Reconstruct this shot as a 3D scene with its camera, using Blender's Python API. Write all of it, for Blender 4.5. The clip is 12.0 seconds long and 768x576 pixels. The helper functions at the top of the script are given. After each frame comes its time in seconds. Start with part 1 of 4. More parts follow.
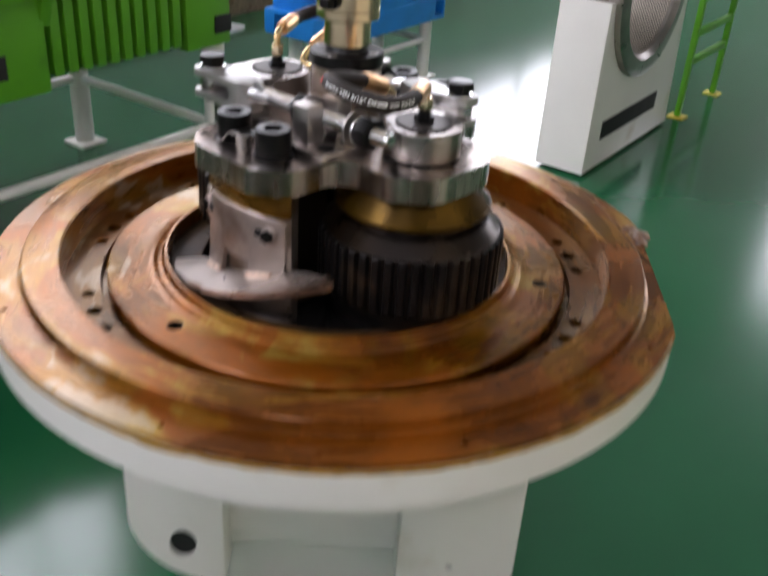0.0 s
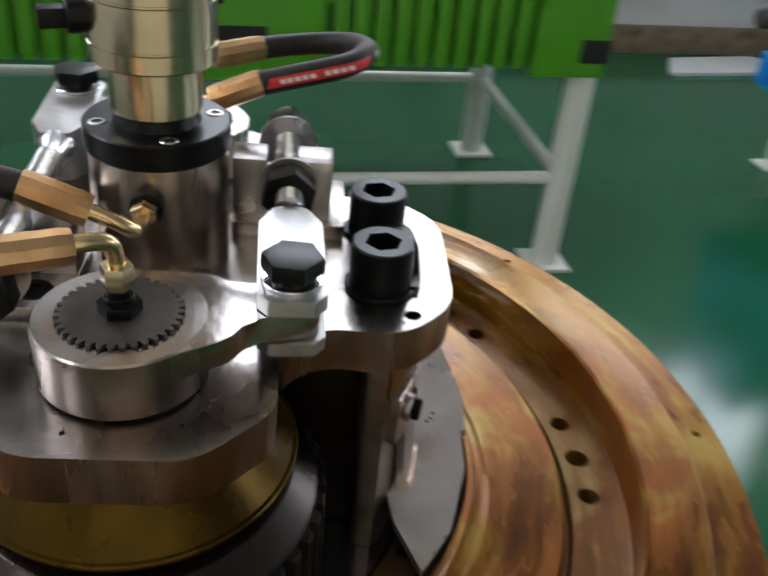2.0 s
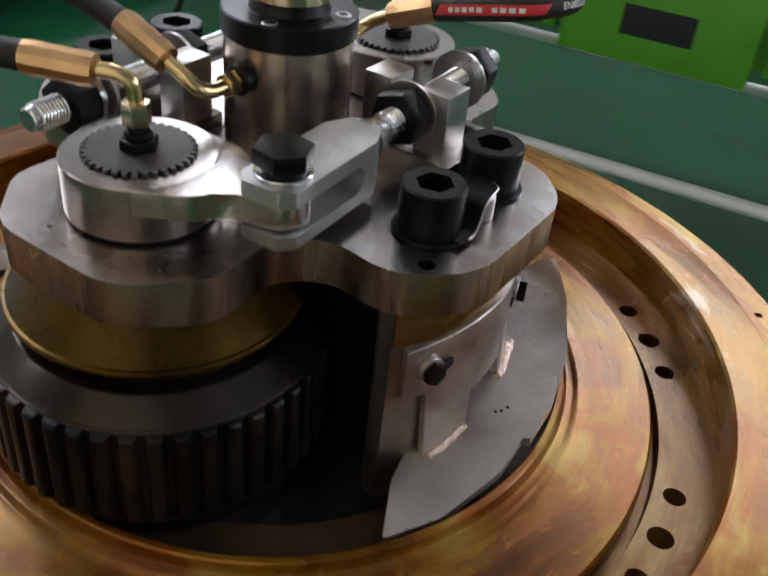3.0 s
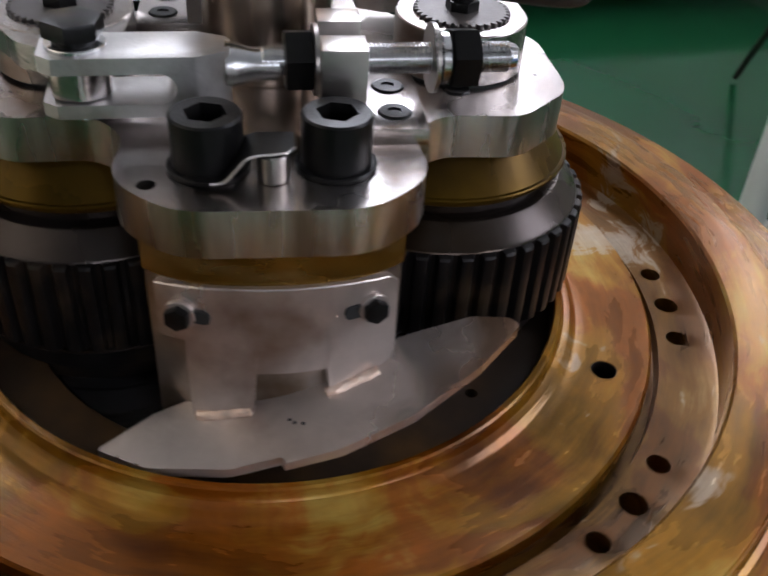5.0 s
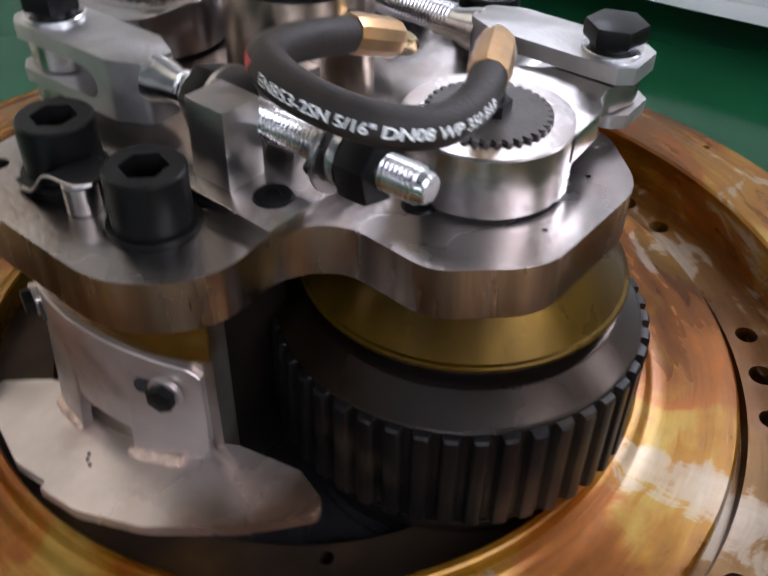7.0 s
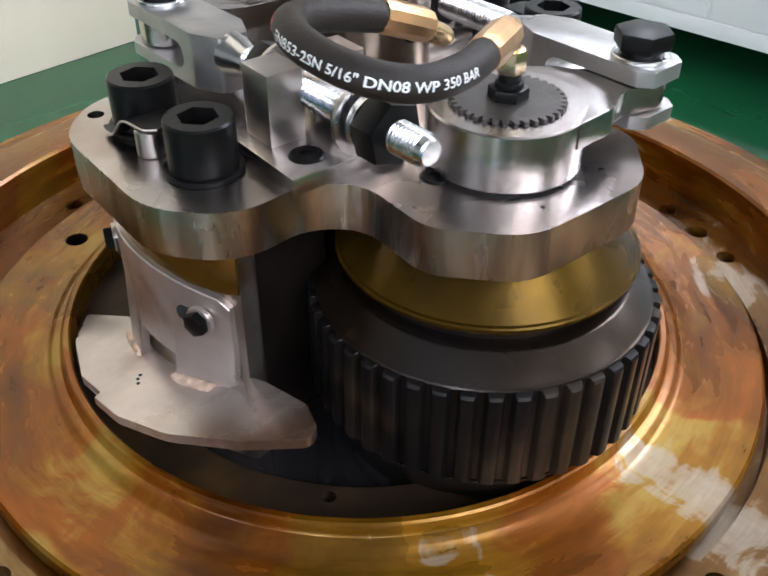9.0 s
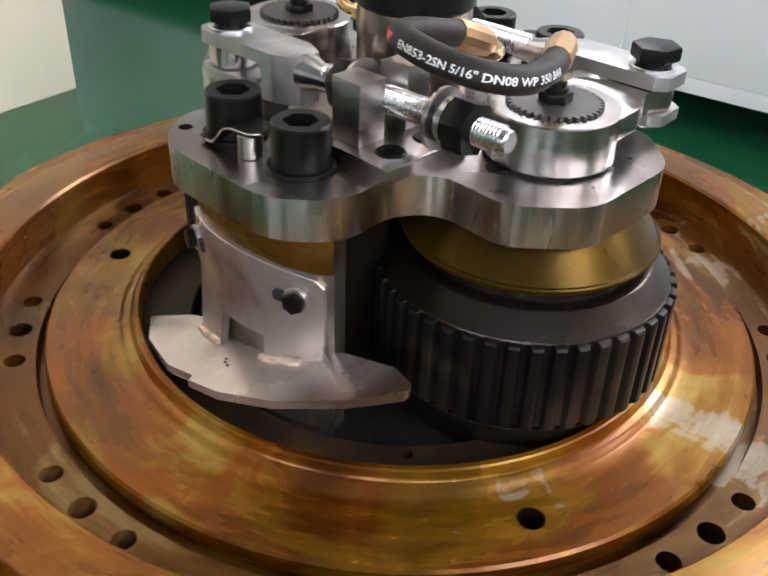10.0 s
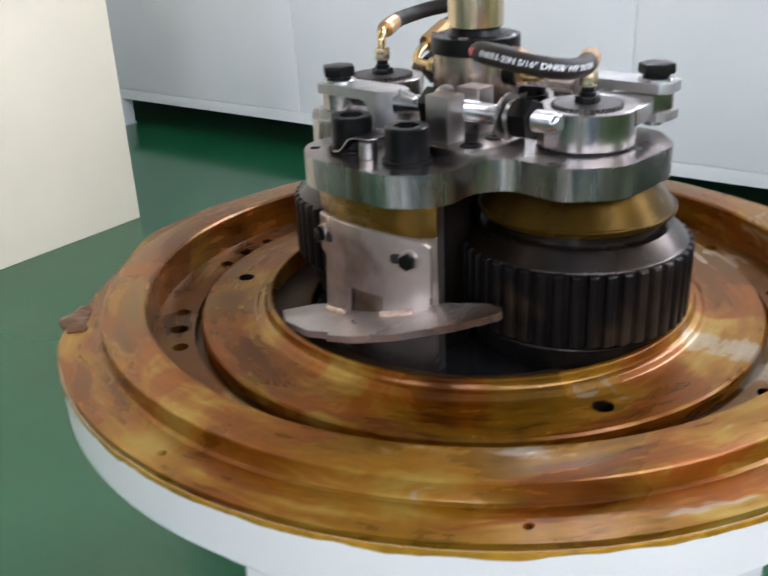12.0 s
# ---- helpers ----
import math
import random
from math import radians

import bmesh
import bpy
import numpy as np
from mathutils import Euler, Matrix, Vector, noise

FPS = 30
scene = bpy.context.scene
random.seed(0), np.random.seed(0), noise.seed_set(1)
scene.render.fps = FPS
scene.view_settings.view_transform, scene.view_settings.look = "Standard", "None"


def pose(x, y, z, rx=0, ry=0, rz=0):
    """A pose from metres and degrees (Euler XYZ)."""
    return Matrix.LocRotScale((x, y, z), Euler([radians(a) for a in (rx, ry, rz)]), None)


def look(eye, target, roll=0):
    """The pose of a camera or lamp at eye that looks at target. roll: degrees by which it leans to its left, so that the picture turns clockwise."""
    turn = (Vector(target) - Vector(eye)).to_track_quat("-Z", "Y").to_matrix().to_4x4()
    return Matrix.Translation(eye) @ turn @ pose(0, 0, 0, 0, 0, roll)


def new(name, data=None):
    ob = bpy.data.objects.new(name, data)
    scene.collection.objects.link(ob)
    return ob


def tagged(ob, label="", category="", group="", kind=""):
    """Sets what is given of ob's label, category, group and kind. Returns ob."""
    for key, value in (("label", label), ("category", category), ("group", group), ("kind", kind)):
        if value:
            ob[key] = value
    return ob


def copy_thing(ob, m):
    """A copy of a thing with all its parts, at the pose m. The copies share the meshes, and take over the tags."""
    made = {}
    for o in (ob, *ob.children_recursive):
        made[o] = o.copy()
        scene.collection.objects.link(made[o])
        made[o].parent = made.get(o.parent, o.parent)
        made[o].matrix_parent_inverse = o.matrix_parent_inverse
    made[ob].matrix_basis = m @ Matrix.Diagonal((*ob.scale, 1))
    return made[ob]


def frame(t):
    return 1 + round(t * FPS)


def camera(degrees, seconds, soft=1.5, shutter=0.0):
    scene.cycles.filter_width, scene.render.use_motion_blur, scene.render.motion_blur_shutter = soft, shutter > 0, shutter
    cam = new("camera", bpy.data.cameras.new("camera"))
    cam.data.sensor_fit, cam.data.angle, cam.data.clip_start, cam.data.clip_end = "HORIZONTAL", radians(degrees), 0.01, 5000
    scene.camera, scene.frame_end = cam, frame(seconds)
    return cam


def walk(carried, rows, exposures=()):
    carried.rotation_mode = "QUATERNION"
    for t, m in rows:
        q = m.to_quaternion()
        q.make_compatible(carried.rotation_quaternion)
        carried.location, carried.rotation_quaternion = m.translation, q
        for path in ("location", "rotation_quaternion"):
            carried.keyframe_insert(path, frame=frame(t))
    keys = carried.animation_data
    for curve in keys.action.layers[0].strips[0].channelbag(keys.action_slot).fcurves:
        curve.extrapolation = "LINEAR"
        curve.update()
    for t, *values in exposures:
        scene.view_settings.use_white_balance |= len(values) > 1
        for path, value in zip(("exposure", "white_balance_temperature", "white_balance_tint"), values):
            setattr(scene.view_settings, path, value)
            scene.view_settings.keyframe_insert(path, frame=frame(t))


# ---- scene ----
cam = camera(46.7, 12.0, soft=1.7, shutter=0.5)
PATH = [
    (0, (-0.717, -0.749, 1.013), (0.554, 0.430, 0.017), 3.8),
    (0.5, (-0.503, -0.647, 1.013), (0.772, 0.618, 0.134), 2.5),
    (1, (-0.27, -0.631, 0.978), (0.548, 0.898, -0.019), 4.1),
    (1.5, (-0.058, -0.593, 0.958), (0.548, 1.026, -0.048), 6.0),
    (2, (0.093, -0.502, 0.947), (0.265, 1.173, -0.134), 5.9),
    (2.5, (0.21, -0.46, 0.941), (-0.268, 1.13, -0.173), 3.0),
    (2.7, (0.276, -0.451, 0.929), (-0.38, 1.058, -0.207), 4.7),
    (4.3, (0.475, -0.202, 0.919), (-0.915, 0.541, -0.312), -0.6),
    (4.5, (0.506, -0.16, 0.924), (-0.97, 0.418, -0.296), -1.3),
    (5, (0.566, -0.005, 0.892), (-1.001, 0.255, -0.323), 4.1),
    (5.5, (0.538, 0.095, 0.895), (-1.027, 0.071, -0.35), 2.0),
    (6, (0.459, 0.189, 0.915), (-1.088, -0.076, -0.325), 4.8),
    (6.5, (0.386, 0.244, 0.905), (-1.101, -0.297, -0.317), 1.0),
    (7, (0.335, 0.334, 0.897), (-0.858, -0.626, -0.39), 1.4),
    (7.2, (0.321, 0.371, 0.904), (-0.791, -0.659, -0.402), 1.4),
    (8.8, (0.329, 0.44, 0.898), (-0.664, -0.806, -0.311), 1.0),
    (9, (0.332, 0.434, 0.89), (-0.672, -0.812, -0.31), 0.4),
    (9.5, (0.398, 0.425, 0.9), (-0.651, -0.758, -0.325), 1.3),
    (10, (0.474, 0.432, 0.899), (-0.733, -0.719, -0.206), 2.2),
    (10.5, (0.538, 0.45, 0.892), (-0.706, -0.704, -0.167), 0.4),
    (11, (0.582, 0.519, 0.9), (-0.673, -0.669, -0.106), -1.6),
    (11.5, (0.64, 0.571, 0.897), (-0.666, -0.672, 0.031), 0.4),
    (12, (0.692, 0.554, 0.865), (-0.597, -0.739, 0.049), -2.5),
]
EXPOSE = [(0.0, -0.06, 6550, 22), (0.5, -0.15, 6500, 19), (2.5, -0.2, 6250, 12), (4.5, -0.3, 6300, 19), (5.5, 0.06, 6150, 19), (6.5, -0.1, 5650, 17), (7.0, 0.03, 6120, 20),
          (9.0, 0.45, 6150, 15), (9.5, 0.5, 6450, 16), (10.5, 0.38, 6300, 16), (11.0, 0.5, 6050, 15), (12.0, 0.36, 6140, 17)]
walk(cam, [(t, look(eye, target, roll)) for t, eye, target, roll in PATH], exposures=EXPOSE)

# ---- light ----
HALL = Matrix.Rotation(radians(8.5), 4, "Z")


def hall(x, y, z, rx=0, ry=0, rz=0):
    """A pose in the hall's own axes, which are turned against the machine's."""
    return HALL @ pose(x, y, z, rx, ry, rz)


world = bpy.data.worlds.new("sky")
scene.world = world
world.use_nodes = True
wn = world.node_tree.nodes
sky = wn.new("ShaderNodeTexSky")
sky.sky_type, sky.sun_disc = "NISHITA", False
sky.sun_elevation, sky.sun_rotation = radians(40), radians(-40)
world.node_tree.links.new(sky.outputs[0], wn["Background"].inputs[0])
wn["Background"].inputs[1].default_value = 0.12

# window openings: (name, middle in hall axes, width, height, turn, power)
NORTH, SOUTH, EAST, WEST, CEIL = 2.41, -6.0, 9.0, -2.65, 4.3
WINDOWS = {
    "north": [(-1.75, 1.6, 2.8, 0.8), (0.6, 1.5, 3.1, 1.5), (2.2, 1.5, 2.4, 1.4), (5.0, 0.9, 3.0, 2.4)],
    "west": [(1.0, 1.9, 4.1, 1.15), (-1.05, 2.2, 3.6, 0.55)],
    # south: added fill light, no window is known on this side
    "south": [(-1.4, 0.7, 2.7, 2.2)],
    # east: unseen window added to brighten the white cabinet
    "east": [(-0.5, 2.5, 4.0, 3.0)],
}
POWER = {"north": 28.0, "west": 48.0, "south": 15.0, "east": 24.0}


def window_lamp(side, mid, z0, z1, width):
    lamp = bpy.data.lights.new("window_light", "AREA")
    lamp.shape, lamp.size, lamp.size_y = "RECTANGLE", width, z1 - z0
    lamp.energy = POWER[side] * width * (z1 - z0)
    lamp.color = (0.90, 0.955, 1.0)
    ob = new("window_light", lamp)
    z = (z0 + z1) / 2
    if side == "north":
        eye, target = HALL @ Vector((mid, NORTH + 0.12, z)), HALL @ Vector((mid, NORTH - 1, z))
    elif side == "south":
        eye, target = HALL @ Vector((mid, SOUTH - 0.12, z)), HALL @ Vector((mid, SOUTH + 1, z))
    elif side == "east":
        eye, target = HALL @ Vector((EAST + 0.12, mid, z)), HALL @ Vector((EAST - 1, mid, z))
    else:
        eye, target = HALL @ Vector((WEST - 0.12, mid, z)), HALL @ Vector((WEST + 1, mid, z))
    ob.matrix_world = look(eye, target)


for side, rows in WINDOWS.items():
    for mid, z0, z1, width in rows:
        window_lamp(side, mid, z0, z1, width)


# ---- materials ----
def mat(name, color, metallic=0.0, rough=0.5, vary=0.15, scale=30.0, bump=0.0, bump_scale=200.0, rough_vary=0.1, coat=0.0, dirt=None, dirt_scale=8.0, dirt_at=0.6, stretch=None):
    m = bpy.data.materials.new(name)
    m.use_nodes = True
    nt = m.node_tree
    n, l = nt.nodes, nt.links
    p = n["Principled BSDF"]
    p.inputs["Metallic"].default_value = metallic
    p.inputs["Coat Weight"].default_value = coat
    p.inputs["Coat Roughness"].default_value = 0.12
    tc = n.new("ShaderNodeTexCoord")
    src = tc.outputs["Object"]
    if stretch:
        mp = n.new("ShaderNodeMapping")
        mp.inputs["Scale"].default_value = stretch
        l.new(src, mp.inputs[0])
        src = mp.outputs[0]
    noise_a = n.new("ShaderNodeTexNoise")
    noise_a.inputs["Scale"].default_value, noise_a.inputs["Detail"].default_value = scale, 6
    l.new(src, noise_a.inputs["Vector"])
    ramp = n.new("ShaderNodeValToRGB")
    ramp.color_ramp.elements[0].position, ramp.color_ramp.elements[1].position = 0.3, 0.7
    ramp.color_ramp.elements[0].color = (*[c * (1 - vary) for c in color], 1)
    ramp.color_ramp.elements[1].color = (*[min(1, c * (1 + vary)) for c in color], 1)
    l.new(noise_a.outputs[0], ramp.inputs[0])
    out = ramp.outputs[0]
    if dirt:
        nd = n.new("ShaderNodeTexNoise")
        nd.inputs["Scale"].default_value, nd.inputs["Detail"].default_value = dirt_scale, 8
        l.new(src, nd.inputs["Vector"])
        rd = n.new("ShaderNodeValToRGB")
        rd.color_ramp.elements[0].position, rd.color_ramp.elements[1].position = dirt_at - 0.08, dirt_at + 0.12
        l.new(nd.outputs[0], rd.inputs[0])
        mx = n.new("ShaderNodeMix")
        mx.data_type = "RGBA"
        l.new(rd.outputs[0], mx.inputs[0])
        l.new(out, mx.inputs[6])
        mx.inputs[7].default_value = (*dirt, 1)
        out = mx.outputs[2]
    l.new(out, p.inputs["Base Color"])
    mr = n.new("ShaderNodeMapRange")
    mr.inputs[3].default_value, mr.inputs[4].default_value = max(0.02, rough - rough_vary), min(1, rough + rough_vary)
    nr = n.new("ShaderNodeTexNoise")
    nr.inputs["Scale"].default_value, nr.inputs["Detail"].default_value = scale * 0.4, 5
    l.new(src, nr.inputs["Vector"])
    l.new(nr.outputs[0], mr.inputs[0])
    l.new(mr.outputs[0], p.inputs["Roughness"])
    if bump:
        nb = n.new("ShaderNodeTexNoise")
        nb.inputs["Scale"].default_value, nb.inputs["Detail"].default_value = bump_scale, 4
        l.new(src, nb.inputs["Vector"])
        b = n.new("ShaderNodeBump")
        b.inputs["Strength"].default_value, b.inputs["Distance"].default_value = bump, 0.001
        l.new(nb.outputs[0], b.inputs["Height"])
        l.new(b.outputs[0], p.inputs["Normal"])
    return m


def oiled_ring(name, dark, mid, amber, light, metallic=0.35, rough=0.3, coat=0.4, worn=0.0):
    """Steel under brushed-on amber oil: streaks that run round the axis."""
    m = bpy.data.materials.new(name)
    m.use_nodes = True
    nt = m.node_tree
    n, l = nt.nodes, nt.links
    p = n["Principled BSDF"]

    def maths(op, a, b, c=None):
        k = n.new("ShaderNodeMath")
        k.operation = op
        for slot, v in enumerate((a, b, c)):
            if v is None:
                continue
            if isinstance(v, (int, float)):
                k.inputs[slot].default_value = v
            else:
                l.new(v, k.inputs[slot])
        return k.outputs[0]

    def noise(vector, scale, detail, roughness=0.5, twist=0.0):
        k = n.new("ShaderNodeTexNoise")
        k.inputs["Scale"].default_value, k.inputs["Detail"].default_value = scale, detail
        k.inputs["Roughness"].default_value, k.inputs["Distortion"].default_value = roughness, twist
        l.new(vector, k.inputs["Vector"])
        return k.outputs[0]

    tc = n.new("ShaderNodeTexCoord")
    pos = tc.outputs["Object"]
    sep = n.new("ShaderNodeSeparateXYZ")
    l.new(pos, sep.inputs[0])
    flat = n.new("ShaderNodeCombineXYZ")
    l.new(sep.outputs[0], flat.inputs[0])
    l.new(sep.outputs[1], flat.inputs[1])
    length = n.new("ShaderNodeVectorMath")
    length.operation = "LENGTH"
    l.new(flat.outputs[0], length.inputs[0])
    unit = n.new("ShaderNodeVectorMath")
    unit.operation = "NORMALIZE"
    l.new(flat.outputs[0], unit.inputs[0])
    us = n.new("ShaderNodeSeparateXYZ")
    l.new(unit.outputs[0], us.inputs[0])
    across = maths("ADD", length.outputs["Value"], sep.outputs[2])
    wob = noise(pos, 7, 3)

    def brushed(turns, rings, sway):
        """Coordinates round the axis: long strokes, narrow across."""
        v = n.new("ShaderNodeCombineXYZ")
        l.new(maths("MULTIPLY", us.outputs[0], turns), v.inputs[0])
        l.new(maths("MULTIPLY", us.outputs[1], turns), v.inputs[1])
        l.new(maths("MULTIPLY_ADD", wob, sway, maths("MULTIPLY", across, rings)), v.inputs[2])
        return v.outputs[0]

    def ramp_of(value, stops):
        k = n.new("ShaderNodeValToRGB")
        e = k.color_ramp.elements
        e[0].position, e[0].color = stops[0][0], (*stops[0][1], 1)
        e[1].position, e[1].color = stops[-1][0], (*stops[-1][1], 1)
        for at, shade in stops[1:-1]:
            mid_stop = e.new(at)
            mid_stop.color = (*shade, 1)
        l.new(value, k.inputs[0])
        return k.outputs[0]

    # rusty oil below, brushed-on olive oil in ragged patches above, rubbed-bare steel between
    patch = noise(brushed(2.2, 15, 2.6), 1.0, 7, 0.58, 0.6)
    fine = noise(brushed(4.5, 105, 5.0), 1.0, 5, 0.5)
    hair = noise(brushed(11.0, 560, 16.0), 1.0, 4, 0.6)
    blotch = noise(pos, 6, 6, 0.5, 0.8)
    tone = maths("MULTIPLY_ADD", fine, 0.33, maths("MULTIPLY", blotch, 0.72))
    under = ramp_of(tone, ((0.39, dark), (0.48, [0.8 * c for c in mid]), (0.55, mid), (0.64, [1.4 * c for c in mid])))
    over = ramp_of(tone, ((0.39, [0.5 * c for c in amber]), (0.48, [0.85 * c for c in amber]), (0.565, [1.15 * c for c in amber]), (0.64, light)))
    # olive oil leans to +x +y: that side's brighter light is in the colour
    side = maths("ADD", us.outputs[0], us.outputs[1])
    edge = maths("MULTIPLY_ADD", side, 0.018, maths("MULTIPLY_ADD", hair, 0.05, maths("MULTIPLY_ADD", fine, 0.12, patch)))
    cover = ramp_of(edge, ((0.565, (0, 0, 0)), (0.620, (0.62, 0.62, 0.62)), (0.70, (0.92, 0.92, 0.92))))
    coats = n.new("ShaderNodeMix")
    coats.data_type = "RGBA"
    l.new(cover, coats.inputs[0])
    l.new(under, coats.inputs[6])
    l.new(over, coats.inputs[7])
    rubbed = noise(brushed(1.7, 11, 3.0), 1.3, 7, 0.6, 0.7)
    # bare steel gathers at -x +y; some of it is window sheen as colour
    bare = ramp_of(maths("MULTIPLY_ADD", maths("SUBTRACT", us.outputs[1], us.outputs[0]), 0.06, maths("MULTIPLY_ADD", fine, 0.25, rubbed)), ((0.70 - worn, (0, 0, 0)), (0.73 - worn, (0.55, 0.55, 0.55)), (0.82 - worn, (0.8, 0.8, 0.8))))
    ramp = n.new("ShaderNodeMix")
    ramp.data_type = "RGBA"
    l.new(bare, ramp.inputs[0])
    l.new(coats.outputs[2], ramp.inputs[6])
    ramp.inputs[7].default_value = (0.36, 0.30, 0.24, 1)
    sr = n.new("ShaderNodeMapRange")
    sr.inputs[1].default_value, sr.inputs[2].default_value, sr.inputs[3].default_value, sr.inputs[4].default_value = 0.3, 0.7, 0.84, 1.14
    l.new(maths("MULTIPLY_ADD", hair, 0.6, maths("MULTIPLY", noise(pos, 110, 6), 0.4)), sr.inputs[0])
    hue = n.new("ShaderNodeHueSaturation")
    l.new(sr.outputs[0], hue.inputs["Value"])
    l.new(ramp.outputs[2], hue.inputs["Color"])
    l.new(hue.outputs[0], p.inputs["Base Color"])
    p.inputs["Metallic"].default_value = metallic
    mr = n.new("ShaderNodeMapRange")
    mr.inputs[1].default_value, mr.inputs[2].default_value = 0.3, 0.7
    mr.inputs[3].default_value, mr.inputs[4].default_value = rough - 0.10, rough + 0.16
    l.new(tone, mr.inputs[0])
    l.new(mr.outputs[0], p.inputs["Roughness"])
    p.inputs["Coat Weight"].default_value = coat
    p.inputs["Coat Roughness"].default_value = 0.13
    p.inputs["Specular Tint"].default_value = (1.0, 0.82, 0.55, 1)
    b = n.new("ShaderNodeBump")
    b.inputs["Strength"].default_value, b.inputs["Distance"].default_value = 0.28, 0.0012
    l.new(maths("MULTIPLY_ADD", hair, 0.22, maths("MULTIPLY_ADD", fine, 0.5, maths("MULTIPLY_ADD", cover, 0.25, maths("MULTIPLY", blotch, 0.4)))), b.inputs["Height"])
    l.new(b.outputs[0], p.inputs["Normal"])
    l.new(b.outputs[0], p.inputs["Coat Normal"])
    return m


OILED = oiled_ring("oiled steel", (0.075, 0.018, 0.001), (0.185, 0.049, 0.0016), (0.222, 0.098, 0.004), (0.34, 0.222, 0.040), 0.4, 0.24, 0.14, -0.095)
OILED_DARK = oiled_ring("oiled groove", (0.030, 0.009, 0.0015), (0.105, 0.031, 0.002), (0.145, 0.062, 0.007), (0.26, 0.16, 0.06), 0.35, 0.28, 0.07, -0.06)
STEEL = mat("ground steel", (0.47, 0.435, 0.42), 1.0, 0.27, 0.22, 16, 0.16, 260, 0.11, dirt=(0.25, 0.195, 0.16), dirt_scale=10, dirt_at=0.52)
STEEL_EDGE = mat("milled plate edge", (0.42, 0.39, 0.37), 1.0, 0.26, 0.32, 95, 0.25, 300, 0.14, dirt=(0.20, 0.155, 0.12), dirt_scale=26, dirt_at=0.58, stretch=(1, 1, 0.14))
STEEL_SIDE = mat("milled steel", (0.46, 0.43, 0.41), 1.0, 0.30, 0.1, 60, 0.1, 400, 0.08)
ZINC = mat("zinc plated steel", (0.60, 0.60, 0.61), 1.0, 0.2, 0.1, 120, 0.1, 600, 0.08)
SATIN = mat("satin zinc casting", (0.50, 0.49, 0.48), 0.95, 0.40, 0.14, 40, 0.3, 350, 0.1, dirt=(0.32, 0.30, 0.28), dirt_scale=18, dirt_at=0.62)
RAW = mat("raw steel plate", (0.52, 0.45, 0.415), 0.75, 0.30, 0.28, 18, 0.2, 250, 0.18, dirt=(0.20, 0.125, 0.085), dirt_scale=12, dirt_at=0.58)
WELD = mat("weld bead", (0.72, 0.55, 0.45), 0.7, 0.45, 0.2, 150, 0.6, 500)
COLUMN = mat("turned column steel", (0.44, 0.35, 0.285), 1.0, 0.27, 0.12, 30, 0.15, 250, 0.08, stretch=(1, 1, 0.2))
OXIDE = mat("black oxide", (0.0055, 0.0052, 0.0052), 0.1, 0.32, 0.25, 80, 0.15, 600, 0.1)
CAPDARK = mat("dark shaft end", (0.10, 0.09, 0.085), 0.8, 0.45, 0.2, 60, 0.2, 500)
ROLLER = mat("hardened roller shell", (0.0085, 0.0072, 0.0070), 0.3, 0.36, 0.25, 35, 0.15, 300, 0.1, dirt=(0.05, 0.033, 0.02), dirt_scale=16, dirt_at=0.6)
ROLLER_TOP = mat("roller shoulder", (0.044, 0.035, 0.032), 0.8, 0.27, 0.25, 22, 0.1, 300, 0.12, dirt=(0.030, 0.018, 0.009), dirt_scale=10, dirt_at=0.54)
GOLD = mat("oiled bearing cover", (0.068, 0.036, 0.0028), 0.6, 0.28, 0.35, 25, 0.15, 200, 0.1, dirt=(0.035, 0.017, 0.003), dirt_scale=14, dirt_at=0.52)
GOLD.node_tree.nodes["Principled BSDF"].inputs["Specular IOR Level"].default_value = 0.15
BRASS = mat("brass", (0.68, 0.50, 0.26), 1.0, 0.22, 0.1, 50, 0.05, 300, 0.07)
UNION = mat("rotary union nickel", (0.64, 0.52, 0.35), 1.0, 0.24, 0.08, 30, 0.05, 300, 0.06)
COPPER = mat("crimped copper sleeve", (0.66, 0.40, 0.20), 1.0, 0.3, 0.15, 60, 0.1, 300)
RUBBER = mat("black rubber hose", (0.020, 0.0145, 0.012), 0.0, 0.55, 0.3, 90, 0.3, 700, 0.1)
RUBBER.node_tree.nodes["Principled BSDF"].inputs["Specular IOR Level"].default_value = 0.3
PRINT_WHITE = mat("white print", (0.75, 0.75, 0.73), 0.0, 0.6, 0.1, 200)
PRINT_RED = mat("red label", (0.62, 0.03, 0.04), 0.0, 0.5, 0.1, 100)
PIT = mat("dark pit steel and shade", (0.011, 0.008, 0.006), 0.4, 0.4, 0.3, 30, 0.2, 200)
OILPLATE = mat("oily dark plate", (0.12, 0.115, 0.125), 0.9, 0.10, 0.25, 14, 0.02, 60, 0.06)
PILLAR = mat("oily pillar steel", (0.36, 0.31, 0.275), 0.9, 0.30, 0.25, 20, 0.15, 250, 0.12, dirt=(0.12, 0.07, 0.03), dirt_scale=14, dirt_at=0.55)
OILFACE = mat("amber oiled collar", (0.17, 0.088, 0.012), 0.75, 0.25, 0.35, 22, 0.15, 200, 0.1, dirt=(0.30, 0.20, 0.07), dirt_scale=16, dirt_at=0.58, stretch=(1, 1, 3))
AMBER = mat("amber oil drip", (0.40, 0.20, 0.015), 0.0, 0.25, 0.3, 60, 0.2, 200, coat=0.4)
LEDGE = mat("oily dark ledge", (0.034, 0.020, 0.012), 0.0, 0.55, 0.35, 16, 0.12, 120, 0.1, dirt=(0.09, 0.045, 0.015), dirt_scale=12, dirt_at=0.56)
